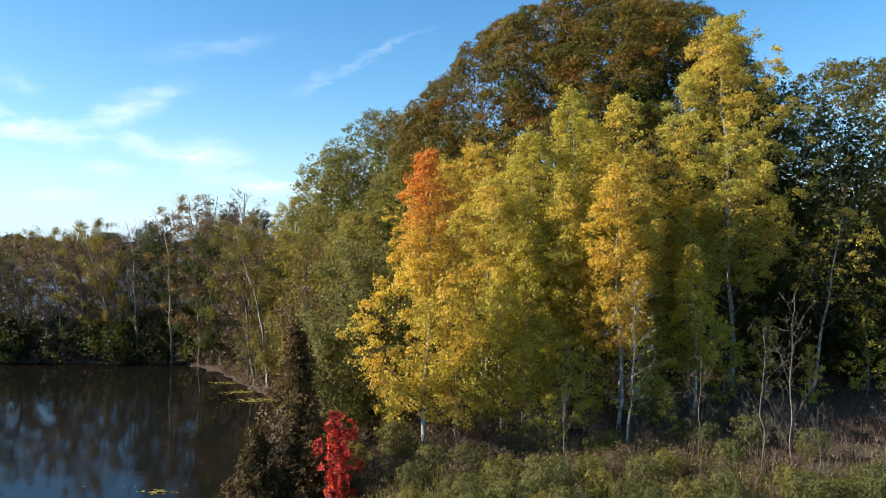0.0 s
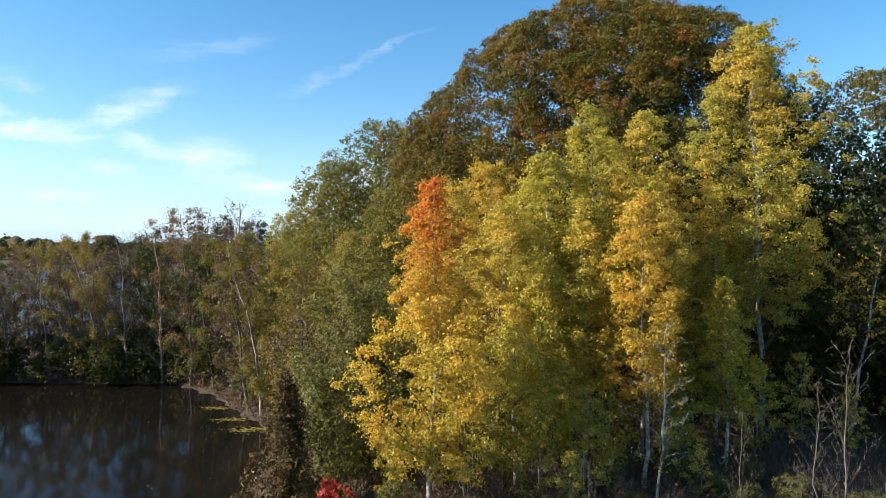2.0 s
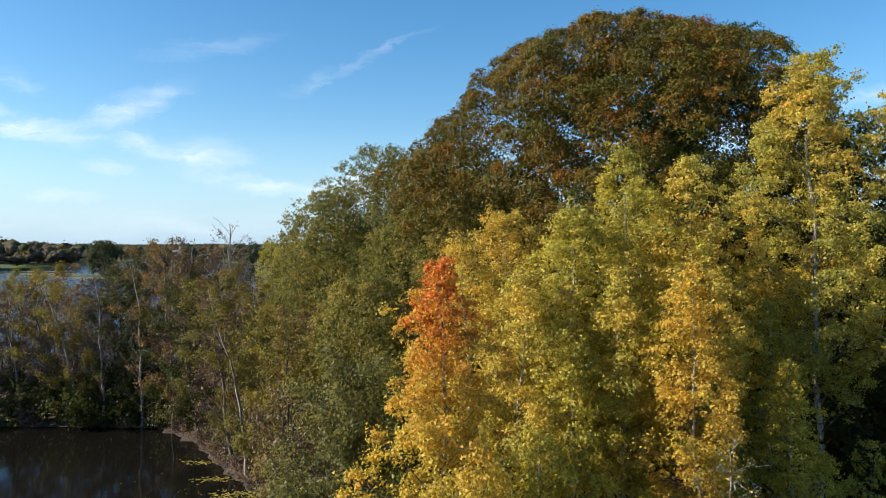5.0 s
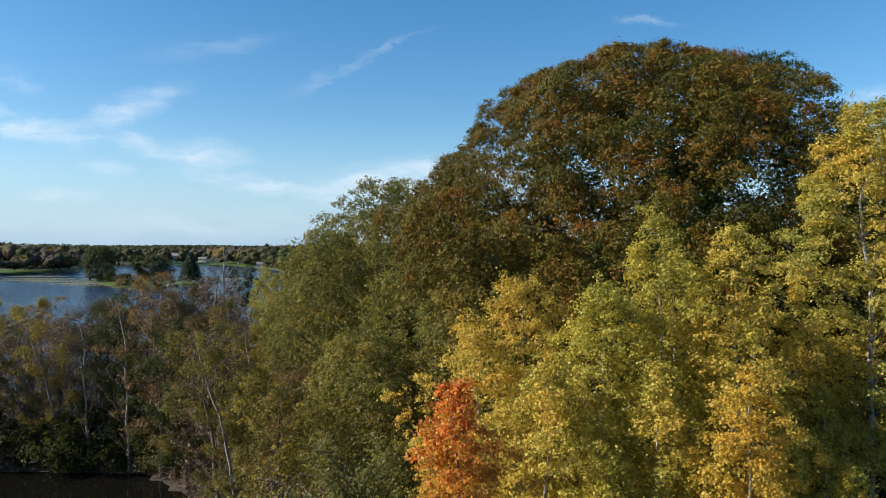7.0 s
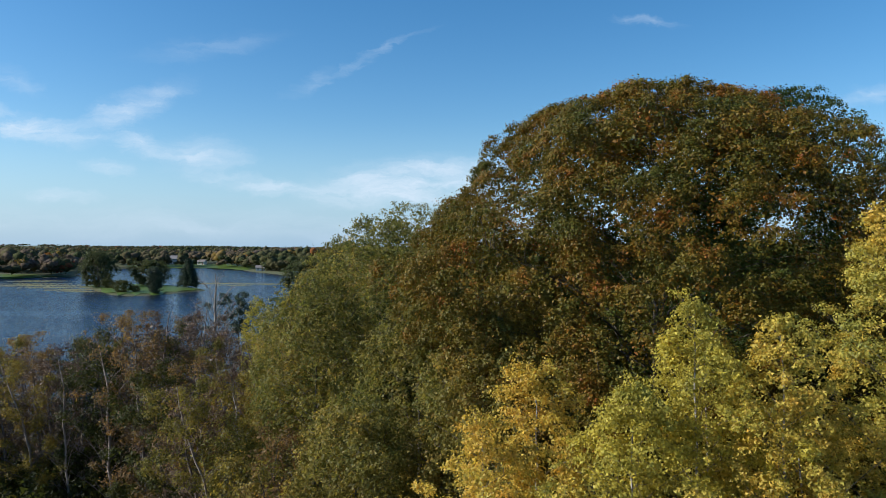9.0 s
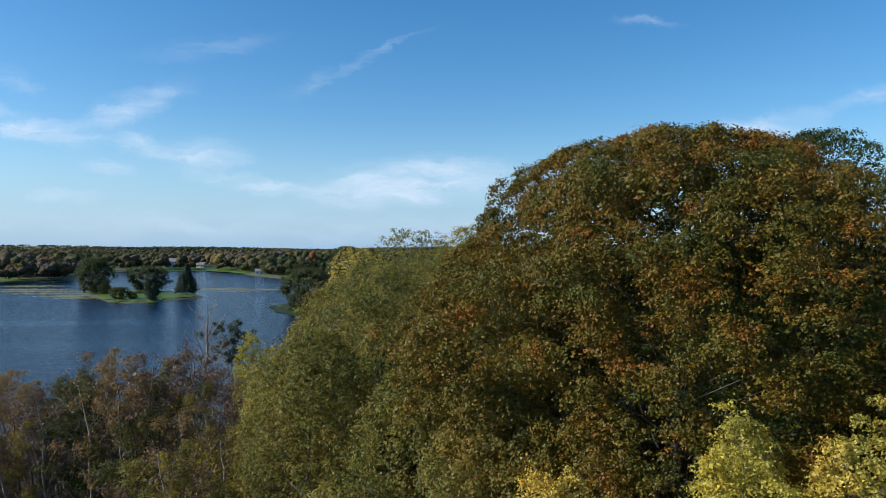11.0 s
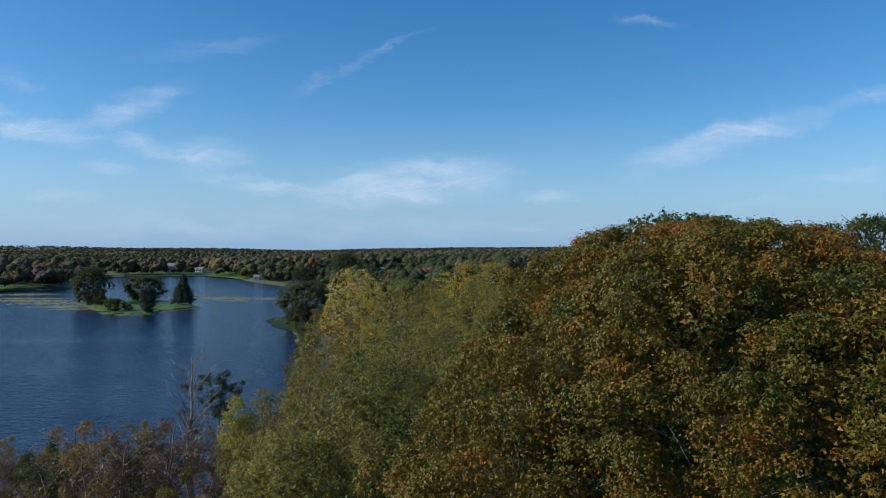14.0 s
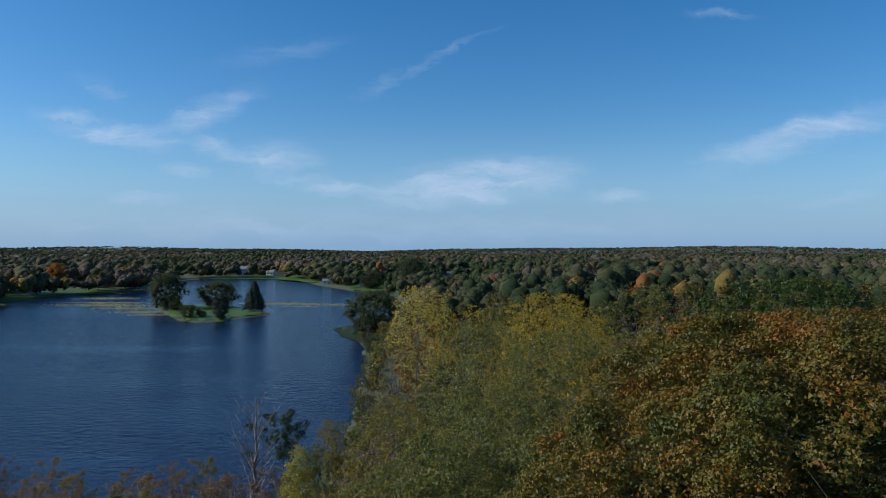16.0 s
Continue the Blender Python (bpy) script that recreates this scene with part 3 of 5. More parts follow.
def edge_distance(poly, x, y):
    """Signed distance to an outline, negative inside."""
    x, y = np.asarray(x, float), np.asarray(y, float)
    best, inside = np.full(x.shape, 1e12), np.zeros(x.shape, bool)
    for (x1, y1), (x2, y2) in zip(poly, poly[1:] + poly[:1]):
        dx, dy = x2 - x1, y2 - y1
        t = np.clip(((x - x1) * dx + (y - y1) * dy) / (dx * dx + dy * dy), 0, 1)
        best = np.minimum(best, (x - x1 - t * dx) ** 2 + (y - y1 - t * dy) ** 2)
        if y1 != y2:
            inside ^= ((y1 > y) != (y2 > y)) & (x < (x2 - x1) * (y - y1) / (y2 - y1) + x1)
    return np.where(inside, -1, 1) * np.sqrt(best)


def shore(x, y):
    """Metres inland from the nearest water's edge, negative out on the water."""
    w = 1.2 * np.sin(np.asarray(x) * 0.31 + 1.0) * np.sin(np.asarray(y) * 0.27) * smooth(60, 160, y) + 0.3 * np.sin(np.asarray(x) * 1.3) * np.cos(np.asarray(y) * 1.1)
    d = np.minimum(edge_distance(LAKE, x, y), edge_distance(POND, x, y)) + w
    return np.maximum(d, -edge_distance(ISLAND, x, y) + w * 0.5)


def height(x, y):
    x, y = np.asarray(x, float), np.asarray(y, float)
    d = shore(x, y)
    low = np.where(d < 0, np.maximum(d * 0.35, -2.0), 0.06 + 0.75 * smooth(0, 3.5, d))
    bank = 2.5 * smooth(0.5, 8.5, d) * smooth(-16, -6, x) * (1 - smooth(120, 260, y))
    far = np.hypot(x, y)
    inland = 3.5 * smooth(10, 90, d) * smooth(100, 300, y) + 1.8 * smooth(14, 50, x)
    hills = (7 * np.sin(x * 0.0016 + 0.5) * np.cos(y * 0.0013) + 5 * np.sin(x * 0.0041 + y * 0.002)) * smooth(900, 2200, far)
    hills = hills + 26 * np.exp(-((x + 2350) / 480) ** 2 - ((y - 4100) / 700) ** 2) + 18 * np.exp(-((x - 1000) / 700) ** 2 - ((y - 4000) / 500) ** 2)
    rough = 0.10 * np.sin(x * 0.9 + 2 * np.sin(y * 0.4)) * np.cos(y * 0.8) * smooth(1, 5, d)
    return low + bank + (inland + hills) * smooth(0, 30, d) + rough


def scatter(rng, xr, yr, tries, gap, allowed):
    """Random places at least gap apart, where allowed(x, y)."""
    x, y = rng.uniform(*xr, tries), rng.uniform(*yr, tries)
    ok = allowed(x, y)
    grid, found = {}, []
    for a, b in zip(x[ok].tolist(), y[ok].tolist()):
        i, j = int(a // gap), int(b // gap)
        near = (q for u in (-1, 0, 1) for v in (-1, 0, 1) for q in grid.get((i + u, j + v), ()))
        if all((a - c) ** 2 + (b - d) ** 2 >= gap * gap for c, d in near):
            grid.setdefault((i, j), []).append((a, b))
            found.append((a, b))
    return found


def steps(parts):
    return np.unique(np.round(np.concatenate([np.arange(a, b, s) for a, b, s in parts]), 2))


def build_ground():
    xs = steps([(-4900, -1400, 175), (-1400, -470, 46), (-470, -70, 6), (-70, 45, 1.25), (45, 140, 6), (140, 700, 40), (700, 4951, 170)])
    ys = steps([(-900, -40, 60), (-40, 10, 3), (10, 80, 1.25), (80, 420, 6), (420, 780, 9), (780, 1500, 60), (1500, 4951, 200)])
    gx, gy = np.meshgrid(xs, ys)
    v = np.stack([gx, gy, height(gx, gy)], -1).reshape(-1, 3)
    idx = np.arange(len(v)).reshape(gx.shape)
    f = np.stack([idx[:-1, :-1], idx[:-1, 1:], idx[1:, 1:], idx[1:, :-1]], -1).reshape(-1, 4)
    mat, gr, out = material("meadow_and_leaf_litter")
    tc = gr.node("ShaderNodeTexCoord").outputs["Object"]
    n1, n2, n3 = gr.noise(tc, 0.11, 4.0), gr.noise(tc, 2.5, 6.0, 0.7), gr.noise(tc, 18.0, 4.0, 0.7)
    litter = gr.ramp(n2, [(0.25, (0.03, 0.02, 0.012)), (0.5, (0.075, 0.048, 0.028)), (0.75, (0.13, 0.085, 0.055))])
    grass = gr.ramp(n3, [(0.25, (0.035, 0.05, 0.014)), (0.6, (0.09, 0.115, 0.03)), (0.9, (0.16, 0.15, 0.05))])
    f1 = gr.node("ShaderNodeMapRange", None, Value=gr.math("ADD", n1, gr.math("MULTIPLY", n2, 0.25)), i1=0.5, i2=0.72).outputs[0]
    xyz = gr.node("ShaderNodeSeparateXYZ", None, Vector=tc).outputs
    wood = gr.node("ShaderNodeMapRange", None, Value=xyz[1], i1=24.0, i2=31.0, i3=1.0, i4=0.1).outputs[0]
    col = gr.mix(gr.math("MULTIPLY", f1, wood), litter, grass)
    meadow = gr.node("ShaderNodeMapRange", None, Value=xyz[1], i1=104.0, i2=125.0, i3=0.0, i4=0.85).outputs[0]
    col = gr.mix(meadow, col, gr.mix(0.4, grass, (0.03, 0.03, 0.012)))
    mud = gr.node("ShaderNodeMapRange", None, Value=gr.math("ADD", xyz[2], gr.math("MULTIPLY", n2, 0.5)), i1=0.3, i2=0.5, i3=1.0, i4=0.0).outputs[0]
    col = gr.mix(gr.math("MULTIPLY", mud, gr.math("SUBTRACT", 1.0, meadow)), col, gr.ramp(n3, [(0.3, (0.02, 0.015, 0.01)), (0.8, (0.075, 0.05, 0.034))]))
    bsdf = gr.node("ShaderNodeBsdfPrincipled", None, Base_Color=col, Roughness=0.95)
    bump = gr.node("ShaderNodeBump", None, Strength=0.8, Distance=0.12, Height=gr.math("ADD", n2, gr.math("MULTIPLY", n3, 0.4)))
    gr.tree.links.new(bump.outputs[0], bsdf.inputs["Normal"])
    gr.tree.links.new(bsdf.outputs[0], out.inputs[0])
    tagged(new("ground", quick_mesh("ground", v, f, [mat], True)), "leaf-strewn wooded ground sloping down to the water", "ground", kind="structure")


def water_material(name, ripple, wave, body, rough, deep, sheen=0.4):
    mat, gr, out = material(name)
    tc = gr.node("ShaderNodeTexCoord").outputs["Object"]
    m = gr.node("ShaderNodeMapping", None, Vector=tc, Rotation=(0, 0, radians(12)), Scale=(0.62, 1.0, 1)).outputs[0]
    n1 = gr.noise(m, ripple, 3.0, 0.6)
    n2 = gr.noise(m, ripple * 0.28, 2.0, 0.5)
    calm = gr.noise(gr.node("ShaderNodeMapping", None, Vector=tc, Scale=(0.35, 1.0, 1)).outputs[0], 0.018, 3.0, 0.55, 0.6)
    calm = gr.node("ShaderNodeMapRange", {"interpolation_type": "SMOOTHSTEP"}, Value=calm, i1=0.36, i2=0.5, i3=0.6, i4=1.0).outputs[0]
    h = gr.math("ADD", gr.math("MULTIPLY", n1, 0.5), n2)
    bump = gr.node("ShaderNodeBump", None, Strength=gr.math("MULTIPLY", calm, wave), Distance=deep, Height=h)
    bsdf = gr.node("ShaderNodeBsdfPrincipled", None, Base_Color=(*body, 1), Roughness=rough, IOR=1.33, Normal=bump.outputs[0])
    bsdf.inputs["Specular IOR Level"].default_value = sheen
    gr.tree.links.new(bsdf.outputs[0], out.inputs[0])
    return mat


def sheet(name, poly, mat, label):
    bm = bmesh.new()
    bm.faces.new([bm.verts.new((x, y, 0)) for x, y in poly])
    me = bpy.data.meshes.new(name)
    bm.to_mesh(me)
    bm.free()
    me.materials.append(mat)
    return tagged(new(name, me), label, "water", kind="structure")


build_ground()
sheet("water_lake", [(-480, 98), (-16, 98), (-16, 500), (-60, 770), (-480, 770)], water_material("lake_water", 2.1, 0.75, (0.002, 0.007, 0.030), 0.12, 0.5),
      "wind-rippled blue lake with calmer streaks")
sheet("water_pond", [(-90, -24), (-4, -24), (-4, 70), (-20, 80), (-90, 80)], water_material("pond_water", 2.6, 0.02, (0.006, 0.0055, 0.0045), 0.06, 0.25, 0.28),
      "dark still pond mirroring the trees on its bank")


# ---- the grove in front: aspens, birch, oaks ----
def aspen(seed, x, y, top, R, leaf, label, cb=0.22, clumps=1000, turn=0, lean=(0, 0), r=0.10, shape="aspen", limbs=44, per=26, size=0.104, lumps=0.32):
    H = top - float(height(x, y))
    return plant(tree("aspen_tree", grow(seed, H, R, cb, r, limbs, 6, int(clumps * 0.5), 13, size * 0.84, 0.12, shape, lean, rise=0.75, lumps=lumps, inner=0.62, width=0.95, reach=1.1,
                                         shell=int(clumps * 1.75), bough=0.2 + 0.085 * R, core=0.1, coarse=1.5, deep=1.5, dense=0.95, flutter=0.7, relief=0.5, swell=0.4, squash=0.6),
                      BARK_PALE, LEAF[leaf], label, "tree", "aspens of the grove", BARK_GREY), x, y, turn)


aspen(11, -0.9, 30.2, 15.9, 2.75, "aspen_flame", "slender aspen turning from green through gold to orange-red at its top", 0.14, 1500, r=0.11, lumps=0.42)
aspen(12, 8.1, 33.2, 15.6, 1.9, "aspen_orange", "slender aspen with golden orange leaves", 0.3, 900, shape="oval")
aspen(13, 1.9, 35.5, 15.4, 2.8, "aspen_gold", "young aspen with bright yellow leaves and pale trunk", 0.33, 1050, shape="oval")
aspen(14, 4.6, 37.6, 18.0, 2.9, "aspen_lime", "aspen with yellow-green leaves and pale trunk", 0.34, 1200, shape="oval")
aspen(15, 4.0, 33.8, 13.0, 2.1, "aspen_lime", "low aspen with lime yellow leaves", 0.14, 950, shape="oval")
aspen(16, 5.9, 35.0, 15.5, 2.1, "aspen_gold", "aspen with yellow leaves beside its taller neighbours", 0.34, 800)
aspen(17, 2.7, 41.5, 18.0, 2.8, "aspen_gold", "tall aspen with golden yellow crown", 0.3, 1000, size=0.108, shape="oval")
aspen(18, 6.6, 38.6, 20.5, 2.8, "aspen_lime", "tall aspen with olive yellow crown", 0.3, 1300, size=0.108, shape="oval")
aspen(19, 9.4, 38.4, 20.0, 2.5, "aspen_gold", "tall aspen with olive yellow crown in front of an oak", 0.34, 1000, size=0.108, shape="oval")
aspen(20, 16.6, 41.6, 25.0, 4.2, "aspen_tall", "tall broad aspen with a bright yellow crown", 0.28, 3000, r=0.17, limbs=66, lumps=0.25, size=0.108, shape="oval")
aspen(21, 13.4, 38.8, 14.0, 2.3, "aspen_lime", "aspen with thin yellow leaves low in the shade", 0.25, 600)
aspen(22, 20.6, 40.0, 14.2, 2.6, "aspen_gold", "leaning pale aspen with a few yellow leaves", 0.5, 170, lean=(0.12, 0), shape="oval")
aspen(23, 12.4, 35.6, 12.0, 1.7, "aspen_lime", "small aspen with thin yellow-green leaves", 0.3, 380)
aspen(24, 0.4, 39.0, 16.6, 2.7, "aspen_gold", "yellow aspen deeper in the grove", 0.3, 800, shape="oval")
aspen(25, 8.2, 42.0, 19.0, 2.6, "aspen_lime", "olive yellow aspen deeper in the grove", 0.25, 800, shape="oval")
aspen(26, 11.6, 41.0, 17.2, 2.5, "aspen_gold", "golden aspen beside a taller one", 0.3, 750, shape="oval")
aspen(27, 2.6, 32.6, 10.4, 1.8, "aspen_lime", "low young aspen with yellow-green leaves", 0.16, 480, shape="oval")

# saplings under and before the aspens
young = [tree("aspen_sapling", grow(140 + i, 4.6, 1.2, 0.12, 0.03, 20, 4, 150, 13, 0.115, 0.13, "oval", rise=0.8, lumps=0.3, flutter=1.5, light=True), BARK_PALE, LEAF[k], lab, "tree", "aspen saplings")
         for i, (k, lab) in enumerate([("aspen_lime", "aspen sapling with lime yellow leaves"), ("aspen_gold", "aspen sapling with golden leaves"), ("poplar_green", "poplar sapling with grey-green leaves")])]
for i, (x, y, k) in enumerate([(0.6, 31.6, 1.0), (3.4, 31.0, 0.9), (1.8, 33.4, 1.25), (5.4, 32.2, 1.1), (6.6, 33.6, 1.0), (-2.4, 31.8, 0.8), (9.4, 34.6, 1.05), (10.8, 36.4, 1.3), (7.4, 36.2, 1.5), (3.2, 36.6, 1.5),
                               (14.6, 37.2, 1.0), (17.6, 39.0, 1.15), (12.0, 38.8, 1.4), (19.4, 38.0, 0.8), (4.4, 29.6, 0.55), (10.0, 31.8, 0.6), (23.0, 39.0, 1.1)]):
    m = at(x, y, 77 * i, k)
    if i < 3:
        young[i].matrix_basis = m
    else:
        copy_thing(young[i % 2], m)

plant(tree("white_birch", grow(31, 7.2, 1.6, 0.28, 0.065, 30, 5, 40, 10, 0.08, 0.15, "oval", rise=0.6, wobble=0.03, twigs=2),
           BARK_PALE, LEAF["aspen_gold"], "nearly bare white birch with pale twigs", "tree"), 7.7, 30.3)

# oaks
for seed, x, y, top, R, cb, limbs, clumps, shell, per, size, bough, kind, lab in [
        (41, 11.6, 57.0, 31.0, 13.3, 0.14, 120, 600, 33000, 17, 0.112, 0.9, "oak_brown", "huge spreading oak with bronze and olive autumn leaves"),
        (42, 18.6, 59.0, 31.3, 6.8, 0.2, 90, 300, 7500, 16, 0.112, 0.9, "oak_green", "large oak with green and bronze leaves"),
        (43, 14.5, 70.0, 32.0, 8.0, 0.25, 70, 300, 5000, 12, 0.17, 0.85, "oak_green", "tall oak with dark green leaves"),
        (44, 33.0, 57.0, 26.5, 7.4, 0.2, 80, 600, 4500, 12, 0.15, 0.75, "olive", "olive-leaved oak in the shade with thin foliage")]:
    plant(tree("oak_tree", grow(seed, top - float(height(x, y)), R, cb, 0.036 * R + 0.12, limbs, 6, clumps, per, size, 0.15, "oak", rise=0.5, inner=0.42,
                                lumps=0.11, width=0.8, up=0.4, rosette=True, shell=shell, bough=bough, core=0.5, coarse=1.7, deep=3.6, flutter=0.32, thick=0.22, dense=2.6, relief=0.20, swell=0.6, tip_height=0.6, squash=0.8),
               BARK_DARK, LEAF[kind], lab, "tree", "oaks behind the grove"), x, y)

# green poplars between the oak and the lake
for seed, x, y, top, R, kind, n in [
        (51, -5.0, 64.5, 23.8, 5.6, "poplar_green", 1800), (52, 0.9, 66.0, 24.0, 5.4, "poplar_green", 1600), (53, -9.6, 61.5, 20.0, 4.6, "poplar_green", 1400),
        (54, -12.2, 67.5, 16.0, 3.6, "olive", 800), (55, -2.6, 56.5, 18.6, 4.2, "poplar_green", 1400), (56, 0.8, 50.8, 18.6, 3.5, "poplar_green", 1200),
        (57, -5.4, 50.8, 14.2, 3.4, "poplar_green", 1100), (58, 3.4, 54.5, 20.5, 3.4, "olive", 900), (59, -4.0, 76.0, 24.0, 5.4, "poplar_green", 1000), (60, 1.6, 86.0, 26.6, 6.2, "poplar_green", 1100), (61, -10.2, 80.0, 22.0, 5.2, "olive", 1000),
        (62, -13.4, 73.5, 17.0, 3.6, "poplar_green", 700), (63, -5.2, 92.0, 26.6, 6.4, "poplar_green", 1100), (64, 3.6, 118.0, 27.6, 8.6, "mustard", 1500), (65, -22.5, 190.0, 24.6, 8.0, "aspen_gold", 1000), (67, -3.4, 63.0, 20.6, 2.6, "oak_green", 700), (68, -19.5, 86.0, 16.8, 1.8, "lime_poplar", 400), (66, 9.0, 96.0, 24.5, 5.5, "russet", 700)]:
    H = top - float(height(x, y))
    plant(tree("poplar_tree", grow(seed, H, R, 0.06, 0.22, 56, 5, n // 3, 13, 0.135, 0.17, "dome", rise=0.6, inner=0.5, lumps=0.12, shell=int(n * 1.9), bough=0.66, flutter=0.6, relief=0.3, swell=0.4, dense=2.1, core=0.35, coarse=1.8, deep=3.5, tip_height=0.72, width=0.8, squash=1.3),
               BARK_GREY, LEAF[kind], {"poplar_green": "poplar with dense grey-green leaves", "olive": "poplar with thinning olive leaves", "oak_green": "broad tree with dark green leaves",
                                       "mustard": "tall tree with a mustard yellow crown", "aspen_gold": "yellow tree standing out of the woods", "russet": "tree with thinning russet leaves", "lime_poplar": "slender young tree with lime yellow leaves"}[kind], "tree",
               "poplars by the lake"), x, y)

# leafless trees among the poplars and along the shore
for seed, x, y, top, R, tw in [(69, 1.8, 70.5, 26.0, 3.4, 4), (169, -20.5, 141.0, 15.5, 3.0, 3), (170, -21.5, 129.0, 14.0, 3.2, 3), (171, -19.0, 117.0, 14.5, 3.4, 3), (172, -23.5, 155.0, 15.0, 3.0, 3), (173, -14.5, 101.0, 18.0, 3.4, 3)]:
    plant(tree("bare_tree", grow(seed, top - float(height(x, y)), R, 0.3, 0.17, 40, 6, 0, 0, 0, 0, "vase", rise=1.2, wobble=0.03, twigs=tw), BARK_GREY, LEAF["dry"],
               "leafless tree with a haze of purplish-grey twigs", "tree", "bare trees", BARK_TWIG), x, y)

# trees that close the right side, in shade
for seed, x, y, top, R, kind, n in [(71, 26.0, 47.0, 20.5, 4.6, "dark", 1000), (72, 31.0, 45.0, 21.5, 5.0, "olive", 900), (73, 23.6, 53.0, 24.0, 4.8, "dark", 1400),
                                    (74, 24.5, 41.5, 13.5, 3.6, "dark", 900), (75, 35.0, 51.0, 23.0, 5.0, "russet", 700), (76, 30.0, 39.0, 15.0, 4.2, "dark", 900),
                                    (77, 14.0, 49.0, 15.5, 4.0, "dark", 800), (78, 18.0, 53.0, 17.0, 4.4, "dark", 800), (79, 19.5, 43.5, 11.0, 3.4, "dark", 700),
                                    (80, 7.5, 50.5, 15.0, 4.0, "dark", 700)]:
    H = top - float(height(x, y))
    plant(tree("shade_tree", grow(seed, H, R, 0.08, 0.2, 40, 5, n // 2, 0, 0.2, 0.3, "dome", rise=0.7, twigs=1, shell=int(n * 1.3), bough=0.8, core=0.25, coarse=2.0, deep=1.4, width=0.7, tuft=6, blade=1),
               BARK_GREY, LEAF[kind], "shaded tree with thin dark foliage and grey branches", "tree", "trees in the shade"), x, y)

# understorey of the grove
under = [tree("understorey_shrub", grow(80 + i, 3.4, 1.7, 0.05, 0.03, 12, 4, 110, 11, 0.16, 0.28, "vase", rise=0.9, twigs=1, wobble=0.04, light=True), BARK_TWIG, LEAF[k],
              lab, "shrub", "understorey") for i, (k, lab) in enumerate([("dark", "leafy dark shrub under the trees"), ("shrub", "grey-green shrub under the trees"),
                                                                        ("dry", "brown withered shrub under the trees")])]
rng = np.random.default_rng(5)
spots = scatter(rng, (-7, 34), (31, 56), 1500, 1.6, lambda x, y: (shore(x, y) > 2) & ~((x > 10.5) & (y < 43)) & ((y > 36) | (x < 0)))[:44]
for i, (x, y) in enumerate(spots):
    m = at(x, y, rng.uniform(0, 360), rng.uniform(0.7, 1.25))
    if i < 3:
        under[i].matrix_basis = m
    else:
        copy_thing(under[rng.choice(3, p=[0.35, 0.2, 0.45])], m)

# brush and grass that cover the ground
def undergrowth(name, seed, xr, yr, count, stem, leaf_count, leaf, mat, allowed, label):
    """Upright stems and small leaves scattered thickly over the ground."""
    r = np.random.default_rng(seed)
    x, y = r.uniform(*xr, count), r.uniform(*yr, count)
    patch = np.sin(x * 0.9 + 2 * np.sin(y * 0.7)) * np.cos(y * 1.1 + x * 0.3)
    ok = allowed(x, y) & (patch > r.uniform(-1.6, 0.8, count))
    x, y, patch = x[ok], y[ok], patch[ok]
    n = len(x)
    tall = stem * r.uniform(0.4, 1.2, n) * (1 + 0.4 * patch)
    lean = np.stack([r.normal(size=n) * 0.28, r.normal(size=n) * 0.28, np.ones(n)], 1)
    foot = np.stack([x, y, height(x, y)], 1)
    side = np.stack([np.cos(x * 37), np.sin(x * 37), 0 * x], 1) * 0.014 * (stem / 0.5)
    v = np.stack([foot - side, foot + side, foot + lean * tall[:, None]], 1).reshape(-1, 3)
    k = r.integers(0, n, leaf_count)
    p = foot[k] + lean[k] * (tall[k] * r.uniform(0.25, 1.0, leaf_count))[:, None] + r.normal(size=(leaf_count, 3)) * 0.07
    lv, lf = leaf_quads(r, p, leaf, 0.6, 0.5, 0.0, np.zeros((leaf_count, 3)))
    me = quick_mesh(name, np.concatenate([v, lv]), np.concatenate([np.arange(3 * n).reshape(n, 3), lf + len(v)]), [mat])
    return tagged(new(name, me), label, "undergrowth", kind="stuff")


dry_land = lambda x, y: (shore(x, y) > 0.6) & (x > -9)
undergrowth("dry_brush", 61, (-8, 30), (25, 50), 30000, 0.75, 42000, 0.10, LEAF["dry"], dry_land, "brown withered brush on the woodland floor")
undergrowth("green_brush", 62, (-6, 12), (18.5, 31), 14000, 0.6, 26000, 0.085, LEAF["shrub"], dry_land, "grey-green weeds and grass before the grove")
undergrowth("bank_brush", 63, (-50, -11), (54, 80), 9000, 0.7, 15000, 0.16, LEAF["dry"], lambda x, y: (shore(x, y) > 0.1) & (shore(x, y) < 4), "reddish brown brush along the pond's bank")

# leafless thickets among the trunks
thicket = tree("bare_thicket", grow(65, 3.0, 1.5, 0.03, 0.022, 30, 5, 40, 8, 0.08, 0.2, "vase", rise=1.1, twigs=3, wobble=0.05, light=True), BARK_TWIG, LEAF["dry"], "tangled leafless thicket of grey-brown twigs", "shrub", "thickets under the aspens")
for i, (x, y) in enumerate(scatter(np.random.default_rng(66), (-2.5, 17), (29.6, 38), 900, 1.5, lambda x, y: shore(x, y) > 2)):
    m = at(x, y, 67 * i, 0.55 + 0.5 * (i * 0.37 % 1))
    if i:
        copy_thing(thicket, m)
    else:
        thicket.matrix_basis = m

